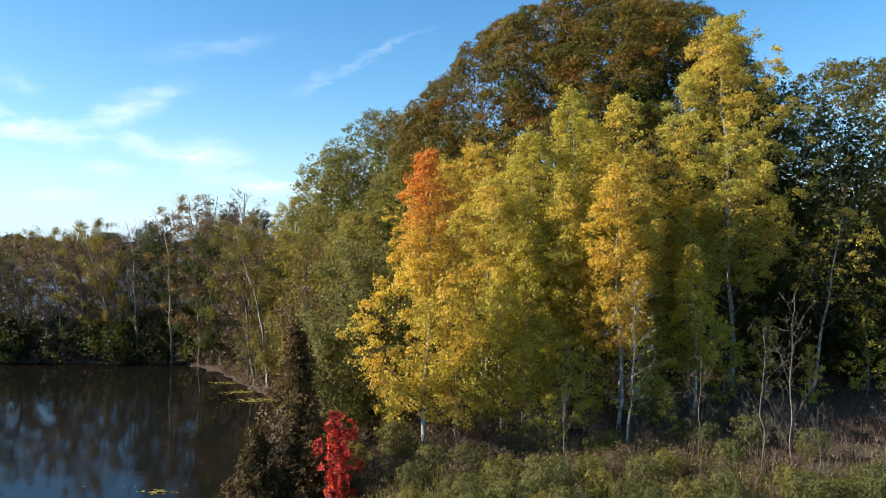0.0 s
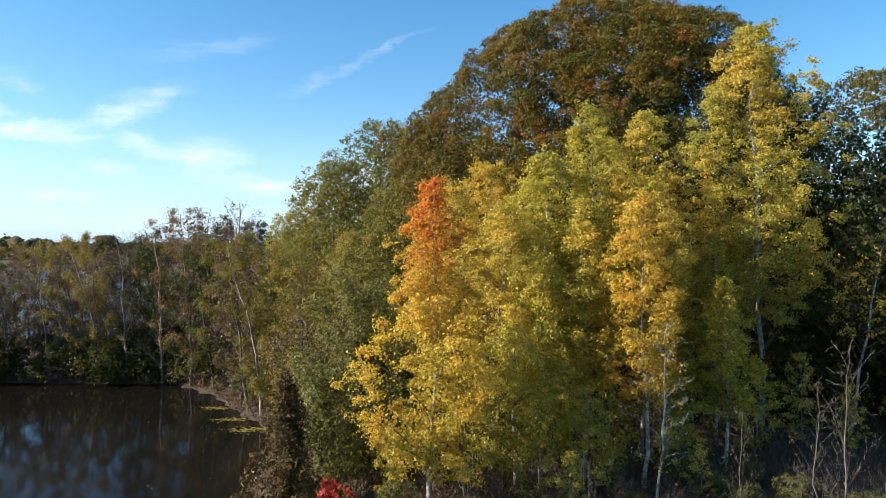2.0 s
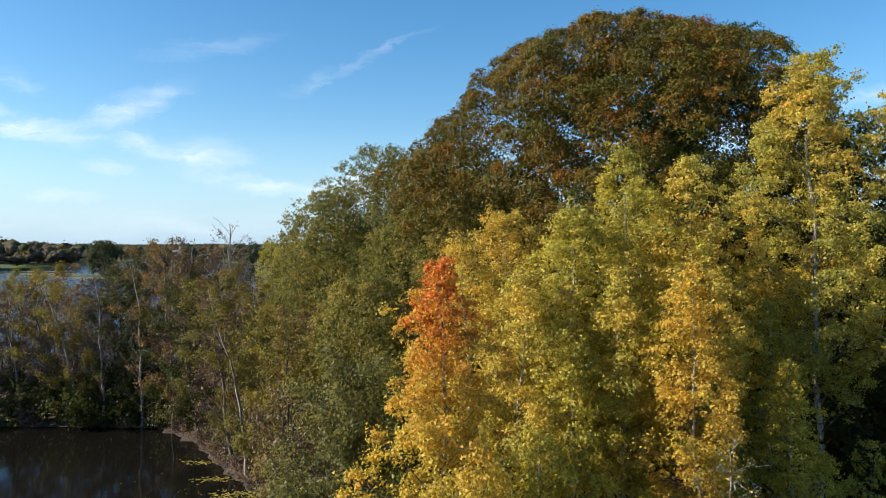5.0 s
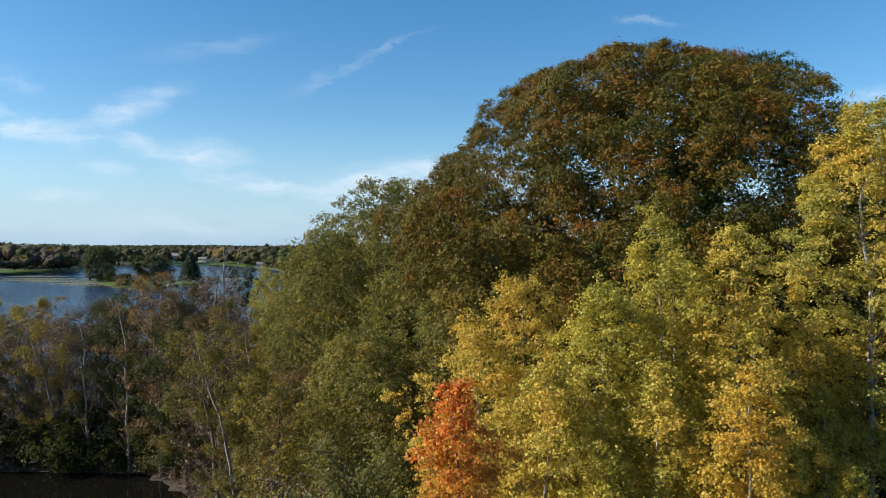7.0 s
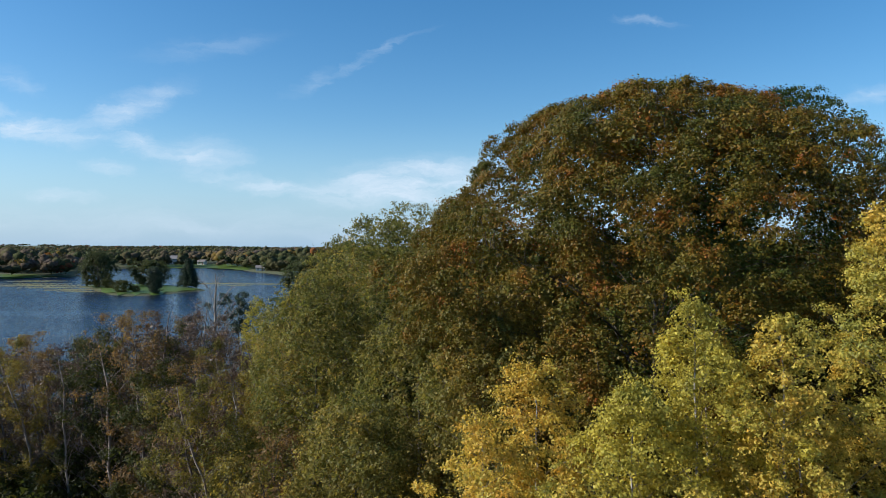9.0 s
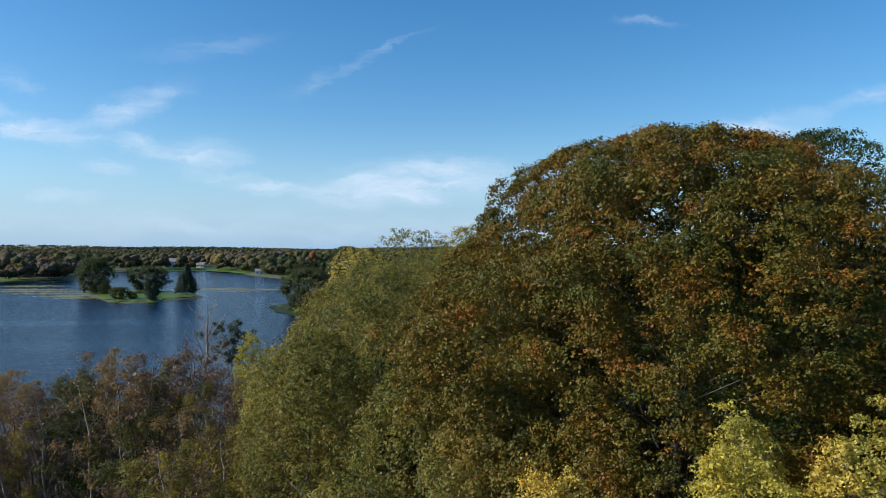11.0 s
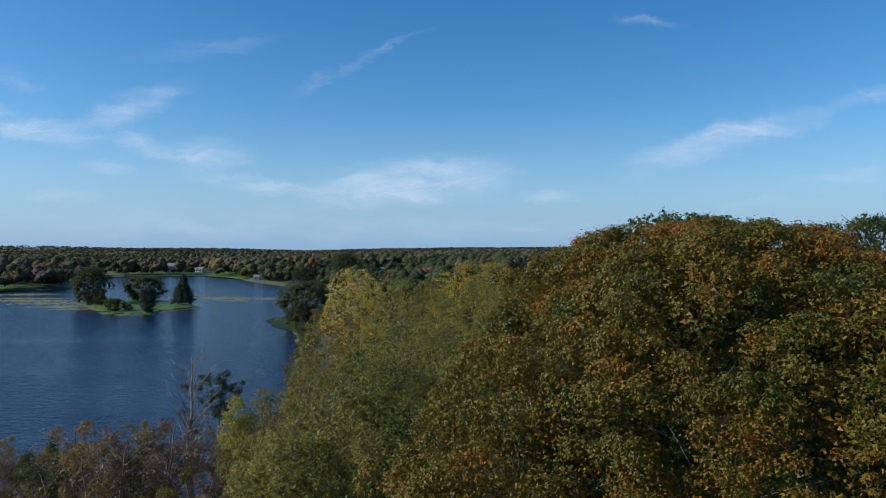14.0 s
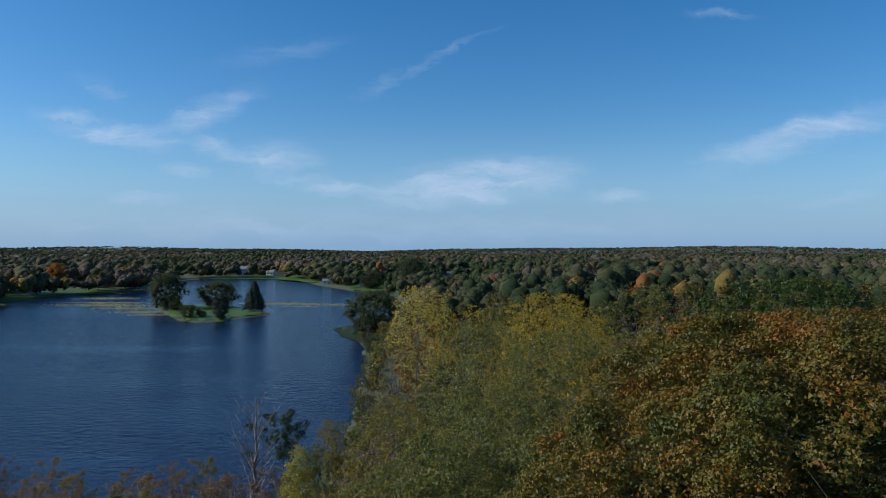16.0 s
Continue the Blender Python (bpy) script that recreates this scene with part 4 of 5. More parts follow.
# shrubs in front of the grove
front_kinds = [("willow_shrub", 91, 2.6, 1.5, "shrub", 240, 0.10, "bushy grey-green willow shrub", BARK_TWIG),
               ("dry_shrub", 92, 2.0, 1.2, "dry", 60, 0.09, "brown half-bare shrub of fine twigs", BARK_TWIG),
               ("green_shrub", 93, 2.2, 1.4, "poplar_green", 220, 0.10, "low green leafy shrub before the aspens", BARK_TWIG)]
front = [tree(n, grow(s, H, R, 0.04, 0.025, 22, 4, c, 0, size, 0.2, "vase", rise=1.0, twigs=2, wobble=0.05, light=True, shell=c * 5, bough=0.34, dense=1.5, relief=0.5, flutter=0.6, core=0.1, coarse=1.5, deep=0.4, lumps=0.3, width=0.55, tuft=6, blade=1, squash=1.2), b, LEAF[k], lab, "shrub", "shrubs before the grove")
         for n, s, H, R, k, c, size, lab, b in front_kinds]
clear = lambda x, y: (shore(x, y) > 2) & ((x + 3.6) ** 2 + (y - 25.6) ** 2 > 4.5)
spots = [(x, y, 0.66) for x, y in scatter(rng, (-5, 15), (19.5, 26.8), 2200, 1.1, clear)]
spots += [(x, y, 0.7) for x, y in scatter(rng, (-4.5, 15), (27, 34), 1200, 1.7, clear)]
for i, (x, y, k) in enumerate(spots):
    m = at(x, y, rng.uniform(0, 360), rng.uniform(0.75, 1.25) * k)
    brown = 0.62 if x > 9 else (0.72 if k > 0.68 else 0.3)
    if i < 3:
        front[i].matrix_basis = m
    else:
        copy_thing(front[int(rng.choice(3, p=[(1 - brown) * 0.6, brown, (1 - brown) * 0.4]))], m)

# bare saplings
bare = tree("bare_sapling", grow(95, 6.0, 1.5, 0.15, 0.036, 26, 5, 0, 0, 0, 0, "oval", rise=1.5, wobble=0.03, twigs=2, light=True, thick=0.22), BARK_GREY, LEAF["dry"], "leafless grey sapling with fine twigs", "tree", "bare saplings")
spots = [(11.6, 26.2, 1.0), (13.4, 27.4, 1.15), (16.4, 25.5, 0.8), (12.6, 24.0, 0.6), (4.6, 27.6, 0.55), (18.0, 27.0, 0.7), (10.2, 28.4, 0.75), (0.6, 27.5, 0.5)]
for i, (x, y, k) in enumerate(spots):
    m = at(x, y, 70 * i, k)
    if i:
        copy_thing(bare, m)
    else:
        bare.matrix_basis = m

# the shrub that has turned red, and the brown cedar by the pond
plant(tree("red_maple_shrub", grow(96, 3.7, 0.78, 0.1, 0.04, 26, 4, 180, 0, 0.12, 0.16, "oval", rise=1.3, lumps=0.5, shell=420, bough=0.3, dense=1.0, relief=0.6, flutter=0.6, core=0, width=0.8, tuft=6, blade=1, squash=1.1, inner=0.7), BARK_TWIG, LEAF["red"],
           "small maple with bright red leaves", "shrub"), -3.8, 26.2)
for seed, x, y, tall, wide, lab in [(97, -5.6, 28.0, 7.2, 2.1, "dark red cedar with bronze-brown foliage on the bank"), (98, -7.0, 26.6, 4.2, 1.7, "low bronze cedar at the water's edge")]:
    plant(tree("brown_cedar", grow(seed, tall, wide, 0.03, 0.12, 70, 6, 900, 0, 0.16, 0.2, "cone", rise=0.9, lumps=0.35, shell=int(950 * wide), bough=0.3, dense=1.6, relief=0.5, flutter=0.4, core=0.2, coarse=1.4, deep=0.7, width=0.3, tuft=7, blade=1, squash=1.6), BARK_DARK, LEAF["cedar"],
               lab, "tree"), x, y)

# willow and thin trees between the aspens and the pond
for seed, x, y, top, R, kind, n, lab, tw in [
        (101, -4.2, 36.5, 12.2, 2.2, "willow", 1000, "feathery grey-green willow on the bank", 1), (102, -5.4, 33.0, 8.6, 1.7, "willow", 600, "small feathery grey-green willow", 1),
        (103, -8.4, 47.0, 12.5, 2.6, "olive", 480, "thin olive tree with dark crooked limbs", 2), (104, -11.2, 55.0, 12.0, 2.4, "russet", 420, "half-bare tree with russet leaves", 2),
        (105, -7.6, 42.0, 9.5, 2.2, "dry", 260, "bare brushy tree with withered leaves", 3), (106, -2.6, 42.0, 11.0, 2.4, "poplar_green", 700, "young grey-green poplar beside the aspens", 1),
        (107, -13.6, 60.5, 11.5, 2.6, "poplar_green", 700, "green leafy tree leaning over the bank", 1)]:
    H = top - float(height(x, y))
    plant(tree("bank_tree", grow(seed, H, R, 0.08, 0.12, 44, 6, n, 20, 0.13, 0.28, "vase", rise=0.9, wobble=0.035, twigs=tw, droop=0.25 if kind == "willow" else 0.0),
               BARK_DARK, LEAF[kind], lab, "tree", "trees on the bank"), x, y)

# ---- the wooded strip across the pond ----
strip = []
for seed, H, R, kind, n, lab, bark, lean, tw in [
        (111, 15.5, 4.0, "olive", 620, "thin leaning tree with olive and yellow leaves", BARK_SNAG, (-0.12, -0.05), 2),
        (112, 13.5, 3.6, "dry", 220, "half-bare tree with withered leaves and purplish twigs", BARK_TWIG, (-0.05, 0.0), 3),
        (113, 12.5, 3.9, "olive", 600, "tree with yellow-green leaves leaning over the pond", BARK_PALE, (-0.10, -0.12), 2),
        (114, 14.0, 3.6, "russet", 300, "tree with russet thinning leaves", BARK_GREY, (-0.04, 0.0), 2),
        (115, 11.5, 3.8, "dark", 640, "dark green tree on the bank", BARK_DARK, (0.0, -0.08), 1),
        (116, 15.0, 3.0, "dry", 0, "leafless pale tree with forked trunk", BARK_SNAG, (-0.08, 0.0), 3)]:
    strip.append(tree("strip_tree", grow(seed, H, R, 0.14, 0.15, 30, 5, int(n * 0.9), 26, 0.125, 0.25, "dome" if tw < 2 else "vase", lean, rise=0.9, wobble=0.03, twigs=tw, inner=0.55, light=True, reach=1.3, lumps=0.3),
                      bark, LEAF[kind], lab, "tree", "trees across the pond", BARK_TWIG if tw > 1 else None))
rng = np.random.default_rng(9)
spots = scatter(rng, (-66, -14), (58, 82), 5000, 2.9, lambda x, y: (shore(x, y) > 0.5) & (x > -0.66 * y - 6) & (x < -14 - 0.5 * np.maximum(y - 68, 0)))
spots += scatter(rng, (-80, -15), (82, 104), 5000, 3.9, lambda x, y: (shore(x, y) > 0.5) & (x > -0.66 * y - 6))
spots.sort(key=lambda p: p[1])
for i, (x, y) in enumerate(spots):
    edge = y < 80
    k = i if i < 6 else int(rng.choice(6, p=[0.27, 0.30, 0.06, 0.13, 0.06, 0.18] if edge else [0.16, 0.32, 0.02, 0.32, 0.02, 0.16]))
    taller = 1.02 + 0.2 * math.exp(-((x + 26) / 8) ** 2)
    m = at(x, y, rng.uniform(-40, 40), rng.uniform(0.82, 1.03) * taller * (1.03 - 0.34 * float(smooth(76, 96, y))))
    if i < 6:
        strip[i].matrix_basis = m
    else:
        copy_thing(strip[k], m)
bank = [tree("bank_shrub", grow(120 + i, 2.4, 1.6, 0.03, 0.03, 12, 4, c // 2, 12, 0.19, 0.3, "vase", rise=1.0, twigs=1, light=True), BARK_TWIG, LEAF[k], lab, "shrub", "shrubs on the pond's bank")
        for i, (k, c, lab) in enumerate([("shrub", 200, "grey-green shrub at the water's edge"), ("dry", 160, "withered brown brush at the water's edge"), ("dark", 220, "dark shrub at the water's edge")])]
for i in range(90):
    s = (i % 30) / 30
    x = -52 + 40 * s + rng.uniform(-0.5, 0.5)
    y = float(np.interp(x, [-50, -33, -26, -21, -16.6, -12.6], [74.2, 73.8, 73.4, 68.4, 61.6, 56])) + rng.uniform(-0.2, 0.9) + 1.9 * (i // 30)
    low = x > -25
    m = at(x, y, rng.uniform(0, 360), rng.uniform(0.4, 0.75) if low else rng.uniform(0.8, 1.5))
    if i < 3:
        bank[i].matrix_basis = m
    else:
        copy_thing(bank[rng.choice(3, p=[0.35, 0.5, 0.15] if low else [0.15, 0.2, 0.65])], m)

# a dead snag and a dark pine over the lake
plant(tree("dead_snag", grow(131, 18.8, 2.8, 0.45, 0.34, 34, 7, 0, 0, 0, 0, "vase", (-0.03, 0), rise=1.4, wobble=0.03, twigs=2), BARK_SNAG, LEAF["dry"], "dead grey tree with bare forked limbs", "tree"), -27.0, 96.5)
plant(tree("dark_pine", grow(132, 15.8, 2.9, 0.70, 0.15, 26, 5, 440, 20, 0.145, 0.2, "vase", (0.03, 0), rise=0.5, lumps=0.45, inner=0.75, core=0.0), BARK_DARK, LEAF["spruce"], "dark pine with an uneven tufted crown", "tree"), -25.0, 100.5)


# ---- woods behind, towards the lake's right shore ----
wood_kinds = [("poplar_green", "dome", 19, 4.6, "green leafy tree in the woods"), ("olive", "dome", 18, 4.4, "olive and yellow tree in the woods"),
              ("dry", "vase", 16, 4.0, "brown half-bare tree in the woods"), ("oak_green", "oak", 19, 5.4, "green oak in the woods"),
              ("oak_brown", "oak", 19, 5.4, "bronze oak in the woods"), ("mustard", "dome", 20, 4.8, "yellow tree in the woods"),
              ("russet", "vase", 17, 4.2, "russet tree in the woods"), ("dark", "dome", 18, 4.6, "dark green tree in the woods")]
near_wood, mid_wood = [], []
for i, (k, shape, H, R, lab) in enumerate(wood_kinds):
    few = 0.45 if k == "dry" else 1.0
    near_wood.append(tree("wood_tree", grow(200 + i, H, R, 0.2, 0.2, 20, 4, int(50 * few), 14, 0.30, 0.42, shape, rise=0.6, shell=int(210 * few), bough=1.25, core=0.5, deep=3.0, twigs=1 if k == "dry" else 0, light=True), BARK_GREY, LEAF[k], lab, "tree", "woods by the lake"))
    mid_wood.append(tree("wood_tree", grow(220 + i, H, R, 0.15, 0.2, 10, 2, int(20 * few), 8, 0.56, 0.55, shape, rise=0.6, shell=int(95 * few), bough=1.5, light=True), BARK_GREY, LEAF[k], lab, "tree", "woods by the lake"))
rng = np.random.default_rng(21)
POINT = [(-80, 290), (-40, 270), (-30, 330), (-60, 350)]


def woodland(x, y):
    return ((shore(x, y) > 0.8) & (x < 0.6 * y + 4) & ~((y < 86) & (x > -14) & (x < 28)) & ~((y < 99) & (x > -13) & (x < 12)) & ~((x < -16) & (y < 108))
            & (edge_distance(POINT, x, y) > 0))


spots = scatter(rng, (-75, 85), (70, 135), 3500, 5.4, woodland) + scatter(rng, (-75, 160), (135, 262), 9000, 8.2, woodland)
used_near, used_mid = set(), set()
for x, y in spots:
    k = int(rng.choice(8, p=[0.17, 0.17, 0.16, 0.16, 0.10, 0.06, 0.09, 0.09]))
    pool, used = (near_wood, used_near) if y < 135 else (mid_wood, used_mid)
    edge = 0.62 + 0.38 * float(smooth(2, 22, shore(x, y)))
    m = at(x, y, rng.uniform(0, 360), rng.uniform(0.72, 1.02) * edge)
    if k in used:
        copy_thing(pool[k], m)
    else:
        pool[k].matrix_basis = m
        used.add(k)
for pool, used in ((near_wood, used_near), (mid_wood, used_mid)):
    for k in range(8):
        if k not in used:
            pool[k].matrix_basis = at(40 + 6 * k, 150)
# two yellow trees that stand out of the woods
for x, y, top in [(-17.5, 192.0, 22.0), (9.0, 150.0, 20.5)]:
    copy_thing(near_wood[5], at(x, y, x * 40, (top - float(height(x, y))) / 20))

# ---- the island and the point ----
leafy = dict(rise=0.6, lumps=0.16, dense=2.0, relief=0.3, swell=0.4, core=0.0, flutter=0.6, body=0.5)
willow = tree("island_willow", grow(301, 18, 9.6, 0.04, 0.4, 50, 5, 150, 14, 0.42, 0.5, "dome", shell=1000, bough=1.6, droop=0.2, squash=1.2, **leafy), BARK_DARK, LEAF["willow_dark"], "large weeping willow on the grassy island", "tree", "trees on the island")
willow.matrix_basis = at(-181, 391)
copy_thing(willow, at(-161, 406, 80, 1.12, 0.66))
spruce = tree("island_spruce", grow(302, 14.4, 7.2, 0.05, 0.25, 140, 5, 1500, 10, 0.45, 0.4, "cone", rise=-0.05, lumps=0.08, width=0.5, inner=0.3, core=0.5), BARK_DARK, LEAF["spruce"], "dark broad spruce alone at the island's tip", "tree")
spruce.matrix_basis = at(-131, 382)
cedar = tree("island_cedar", grow(303, 11.4, 3.7, 0.01, 0.2, 40, 5, 100, 14, 0.34, 0.4, "dome", shell=520, bough=0.9, **leafy), BARK_DARK, LEAF["spruce"], "dark rounded cedar on the island's shore", "tree")
cedar.matrix_basis = at(-132.5, 343)
bush = tree("island_bush", grow(304, 5.4, 4.5, 0.02, 0.1, 24, 4, 80, 12, 0.34, 0.4, "dome", shell=260, bough=0.9, light=True, **leafy), BARK_DARK, LEAF["dark"], "low rounded bush on the island", "shrub", "bushes by the lake")
bush.matrix_basis = at(-150, 348)
copy_thing(bush, at(-145, 351, 90, 0.5))
copy_thing(bush, at(-172, 382, 90, 0.8))
tagged(copy_thing(willow, at(-54, 302, 30, 1.12, 0.76)), "broad dark willow on the lake shore", group="willows round the lake")
tagged(copy_thing(willow, at(-109, 577, 60, 0.95, 0.75)), "broad dark willow on the lake shore", group="willows round the lake")
tagged(copy_thing(willow, at(-76, 566, 130, 1.25)), "broad dark willow on the lake shore", group="willows round the lake")
tagged(copy_thing(willow, at(-150, 640, 200, 0.8)), "broad dark willow on the lake shore", group="willows round the lake")
tagged(copy_thing(willow, at(-296, 402, 20, 0.85)), "broad dark willow on the lake shore", group="willows round the lake")
tagged(copy_thing(willow, at(-312, 430, 220, 1.0)), "broad dark willow on the lake shore", group="willows round the lake")
turned = tree("turned_tree", grow(305, 17, 6.2, 0.08, 0.3, 40, 5, 120, 14, 0.42, 0.5, "dome", shell=520, bough=1.4, **leafy), BARK_DARK, LEAF["rust"], "rust-orange tree by the lawn across the lake", "tree", "autumn trees across the lake")
turned.matrix_basis = at(-350, 552)
copy_thing(turned, at(-318, 590, 90, 0.9))
copy_thing(cedar, at(-42, 316, 10, 0.9))
copy_thing(bush, at(-60, 304, 50, 0.7))
for i, (x, y, k) in enumerate([(-47, 258, 0.6), (-44, 246, 0.5), (-52, 276, 0.45), (-38, 262, 0.7), (-34, 300, 0.8), (-40, 234, 0.5), (-37, 216, 0.5), (-30, 285, 0.8), (-33, 190, 0.45), (-31, 172, 0.5), (-28.5, 158, 0.45), (-27, 144, 0.5), (-26, 130, 0.45), (-25.5, 118, 0.4), (-35, 202, 0.45)]):
    copy_thing(bush, at(x, y, 50 * i, k))

lawn = leaf_material("lawn_grass", [(0.0, (0.05, 0.10, 0.015)), (0.6, (0.10, 0.17, 0.025)), (1.0, (0.15, 0.18, 0.04))], patch=0.08, through_leaf=0.1)


def blob(name, poly, mat, label, category, lift, step, kind="structure", ripple=0.25):
    """A thin sheet that follows the ground inside an uneven outline."""
    cx, cy = np.mean([p[0] for p in poly]), np.mean([p[1] for p in poly])
    pts = []
    n = len(poly)
    rnd = random.Random(name + label)
    for i in range(n):
        (x1, y1), (x2, y2) = poly[i], poly[(i + 1) % n]
        for j in range(4):
            t = j / 4
            x, y = x1 + (x2 - x1) * t, y1 + (y2 - y1) * t
            k = 1 + rnd.uniform(-ripple, ripple) * 0.4
            pts.append((cx + (x - cx) * k, cy + (y - cy) * k))
    rings = 8
    v = [(cx, cy)] + [(cx + (x - cx) * r / rings, cy + (y - cy) * r / rings) for r in range(1, rings + 1) for x, y in pts]
    v = np.array(v)
    z = np.maximum(height(v[:, 0], v[:, 1]), 0) + lift
    bm = bmesh.new()
    vs = [bm.verts.new((a, b, c)) for (a, b), c in zip(v, z)]
    m = len(pts)
    for i in range(m):
        j = (i + 1) % m
        bm.faces.new((vs[0], vs[1 + i], vs[1 + j]))
        for r in range(rings - 1):
            o = 1 + r * m
            bm.faces.new((vs[o + i], vs[o + m + i], vs[o + m + j], vs[o + j]))
    me = bpy.data.meshes.new(name)
    bm.to_mesh(me)
    bm.free()
    me.materials.append(mat)
    return tagged(new(name, me), label, category, kind=kind)


blob("lawn_island", [(-179, 384), (-153, 344), (-141, 335), (-132, 339), (-126, 360), (-121, 374), (-135, 395), (-160, 417), (-187, 420), (-196, 403)], lawn, "mown green lawn on the island", "lawn", 0.10, 4)
blob("lawn_east", [(-118, 562), (-98, 542), (-70, 520), (-40, 524), (-40, 600), (-90, 640), (-138, 620)], lawn, "green lakeside lawn before the houses", "lawn", 0.15, 6)
blob("lawn_point", [(-74, 313), (-54, 272), (-40, 278), (-30, 320), (-50, 342), (-64, 326)], LEAF["oak_green"], "rough grass on the wooded point", "grass", 0.15, 5)
blob("lawn_west", [(-300, 400), (-298, 440), (-303, 505), (-268, 534), (-290, 545), (-340, 530), (-380, 480), (-360, 380)], lawn, "green lawn along the western shore", "lawn", 0.15, 6)
blob("lawn_north", [(-250, 752), (-315, 738), (-330, 760), (-250, 800), (-190, 760), (-172, 660), (-190, 690)], lawn, "green lawn at the lake's far end", "lawn", 0.2, 6)

# ---- water plants ----
lily = leaf_material("lily_pad", [(0.0, (0.10, 0.11, 0.02)), (0.5, (0.24, 0.20, 0.04)), (1.0, (0.36, 0.26, 0.06))], patch=0.9, through_leaf=0.05)


def pads(name, spots, count, size, seed, label):
    """Many small floating pads, thinning out from the middle of each patch (x, y, half length, half width)."""
    r = np.random.default_rng(seed)
    vs = []
    for x, y, a, b in spots:
        n = int(count * a * b)
        px, py = x + r.normal(size=n) * a * 0.5, y + r.normal(size=n) * b * 0.5
        vs.append(np.stack([px, py, np.full(n, 0.012) + r.uniform(0, 0.01, n)], 1))
    c = np.concatenate(vs)
    ang = np.arange(6) * np.pi / 3
    s = size * r.uniform(0.5, 1.4, len(c))
    turn = r.uniform(0, 6.28, len(c))
    ring = np.stack([np.cos(ang[None] + turn[:, None]) * s[:, None], np.sin(ang[None] + turn[:, None]) * s[:, None] * 0.8, 0 * ang[None] + 0 * s[:, None]], -1)
    v = (c[:, None] + ring).reshape(-1, 3)
    tagged(new(name, quick_mesh(name, v, np.arange(len(v)).reshape(-1, 6), [lily])), label, "water plants", kind="stuff")


pads("lily_pads", [(-232, 418, 30, 9), (-210, 400, 16, 8), (-192, 380, 14, 7), (-178, 366, 10, 5), (-240, 436, 26, 6), (-133, 440, 22, 8), (-102, 434, 14, 7), (-118, 420, 10, 4), (-260, 470, 20, 10)], 3.2, 0.75, 3, "yellow-green lily pads in drifts on the lake")
pads("lily_pads", [(-16.6, 58.6, 1.6, 0.7), (-14.0, 55.6, 2.2, 0.9), (-13.8, 34.9, 0.7, 0.4), (-19.0, 62.6, 1.4, 0.5)], 90, 0.09, 4, "yellowing lily pads at the pond's edge")
pads("floating_leaves", [(-13.5, 40, 5, 8), (-15, 50, 6, 7), (-20, 58, 6, 6)], 0.6, 0.05, 5, "fallen leaves drifting on the pond")


# ---- houses ----
def box(bm, x0, x1, y0, y1, z0, z1):
    v = [bm.verts.new((x, y, z)) for z in (z0, z1) for y in (y0, y1) for x in (x0, x1)]
    for q in ((0, 2, 3, 1), (4, 5, 7, 6), (0, 1, 5, 4), (2, 6, 7, 3), (0, 4, 6, 2), (1, 3, 7, 5)):
        bm.faces.new([v[i] for i in q])


def part(name, bm, mat, parent, label=""):
    me = bpy.data.meshes.new(name)
    bmesh.ops.recalc_face_normals(bm, faces=bm.faces)
    bm.to_mesh(me)
    bm.free()
    me.materials.append(mat)
    ob = tagged(new(name, me), label)
    ob.parent = parent
    return ob


SIDING = plain_material("white_siding", [(0.3, (0.70, 0.70, 0.68)), (0.8, (0.82, 0.82, 0.80))], 2.0)
SIDING_GREY = plain_material("grey_siding", [(0.3, (0.34, 0.36, 0.40)), (0.8, (0.46, 0.48, 0.52))], 2.0)
SHINGLE = plain_material("grey_shingles", [(0.3, (0.13, 0.12, 0.12)), (0.8, (0.24, 0.22, 0.21))], 4.0)
SHINGLE_RED = plain_material("brown_shingles", [(0.3, (0.16, 0.08, 0.06)), (0.8, (0.28, 0.15, 0.11))], 4.0)
GLASS, _gr, _out = material("window_glass")
_gr.tree.links.new(_gr.node("ShaderNodeBsdfPrincipled", None, Base_Color=(0.02, 0.025, 0.03, 1), Roughness=0.08).outputs[0], _out.inputs[0])


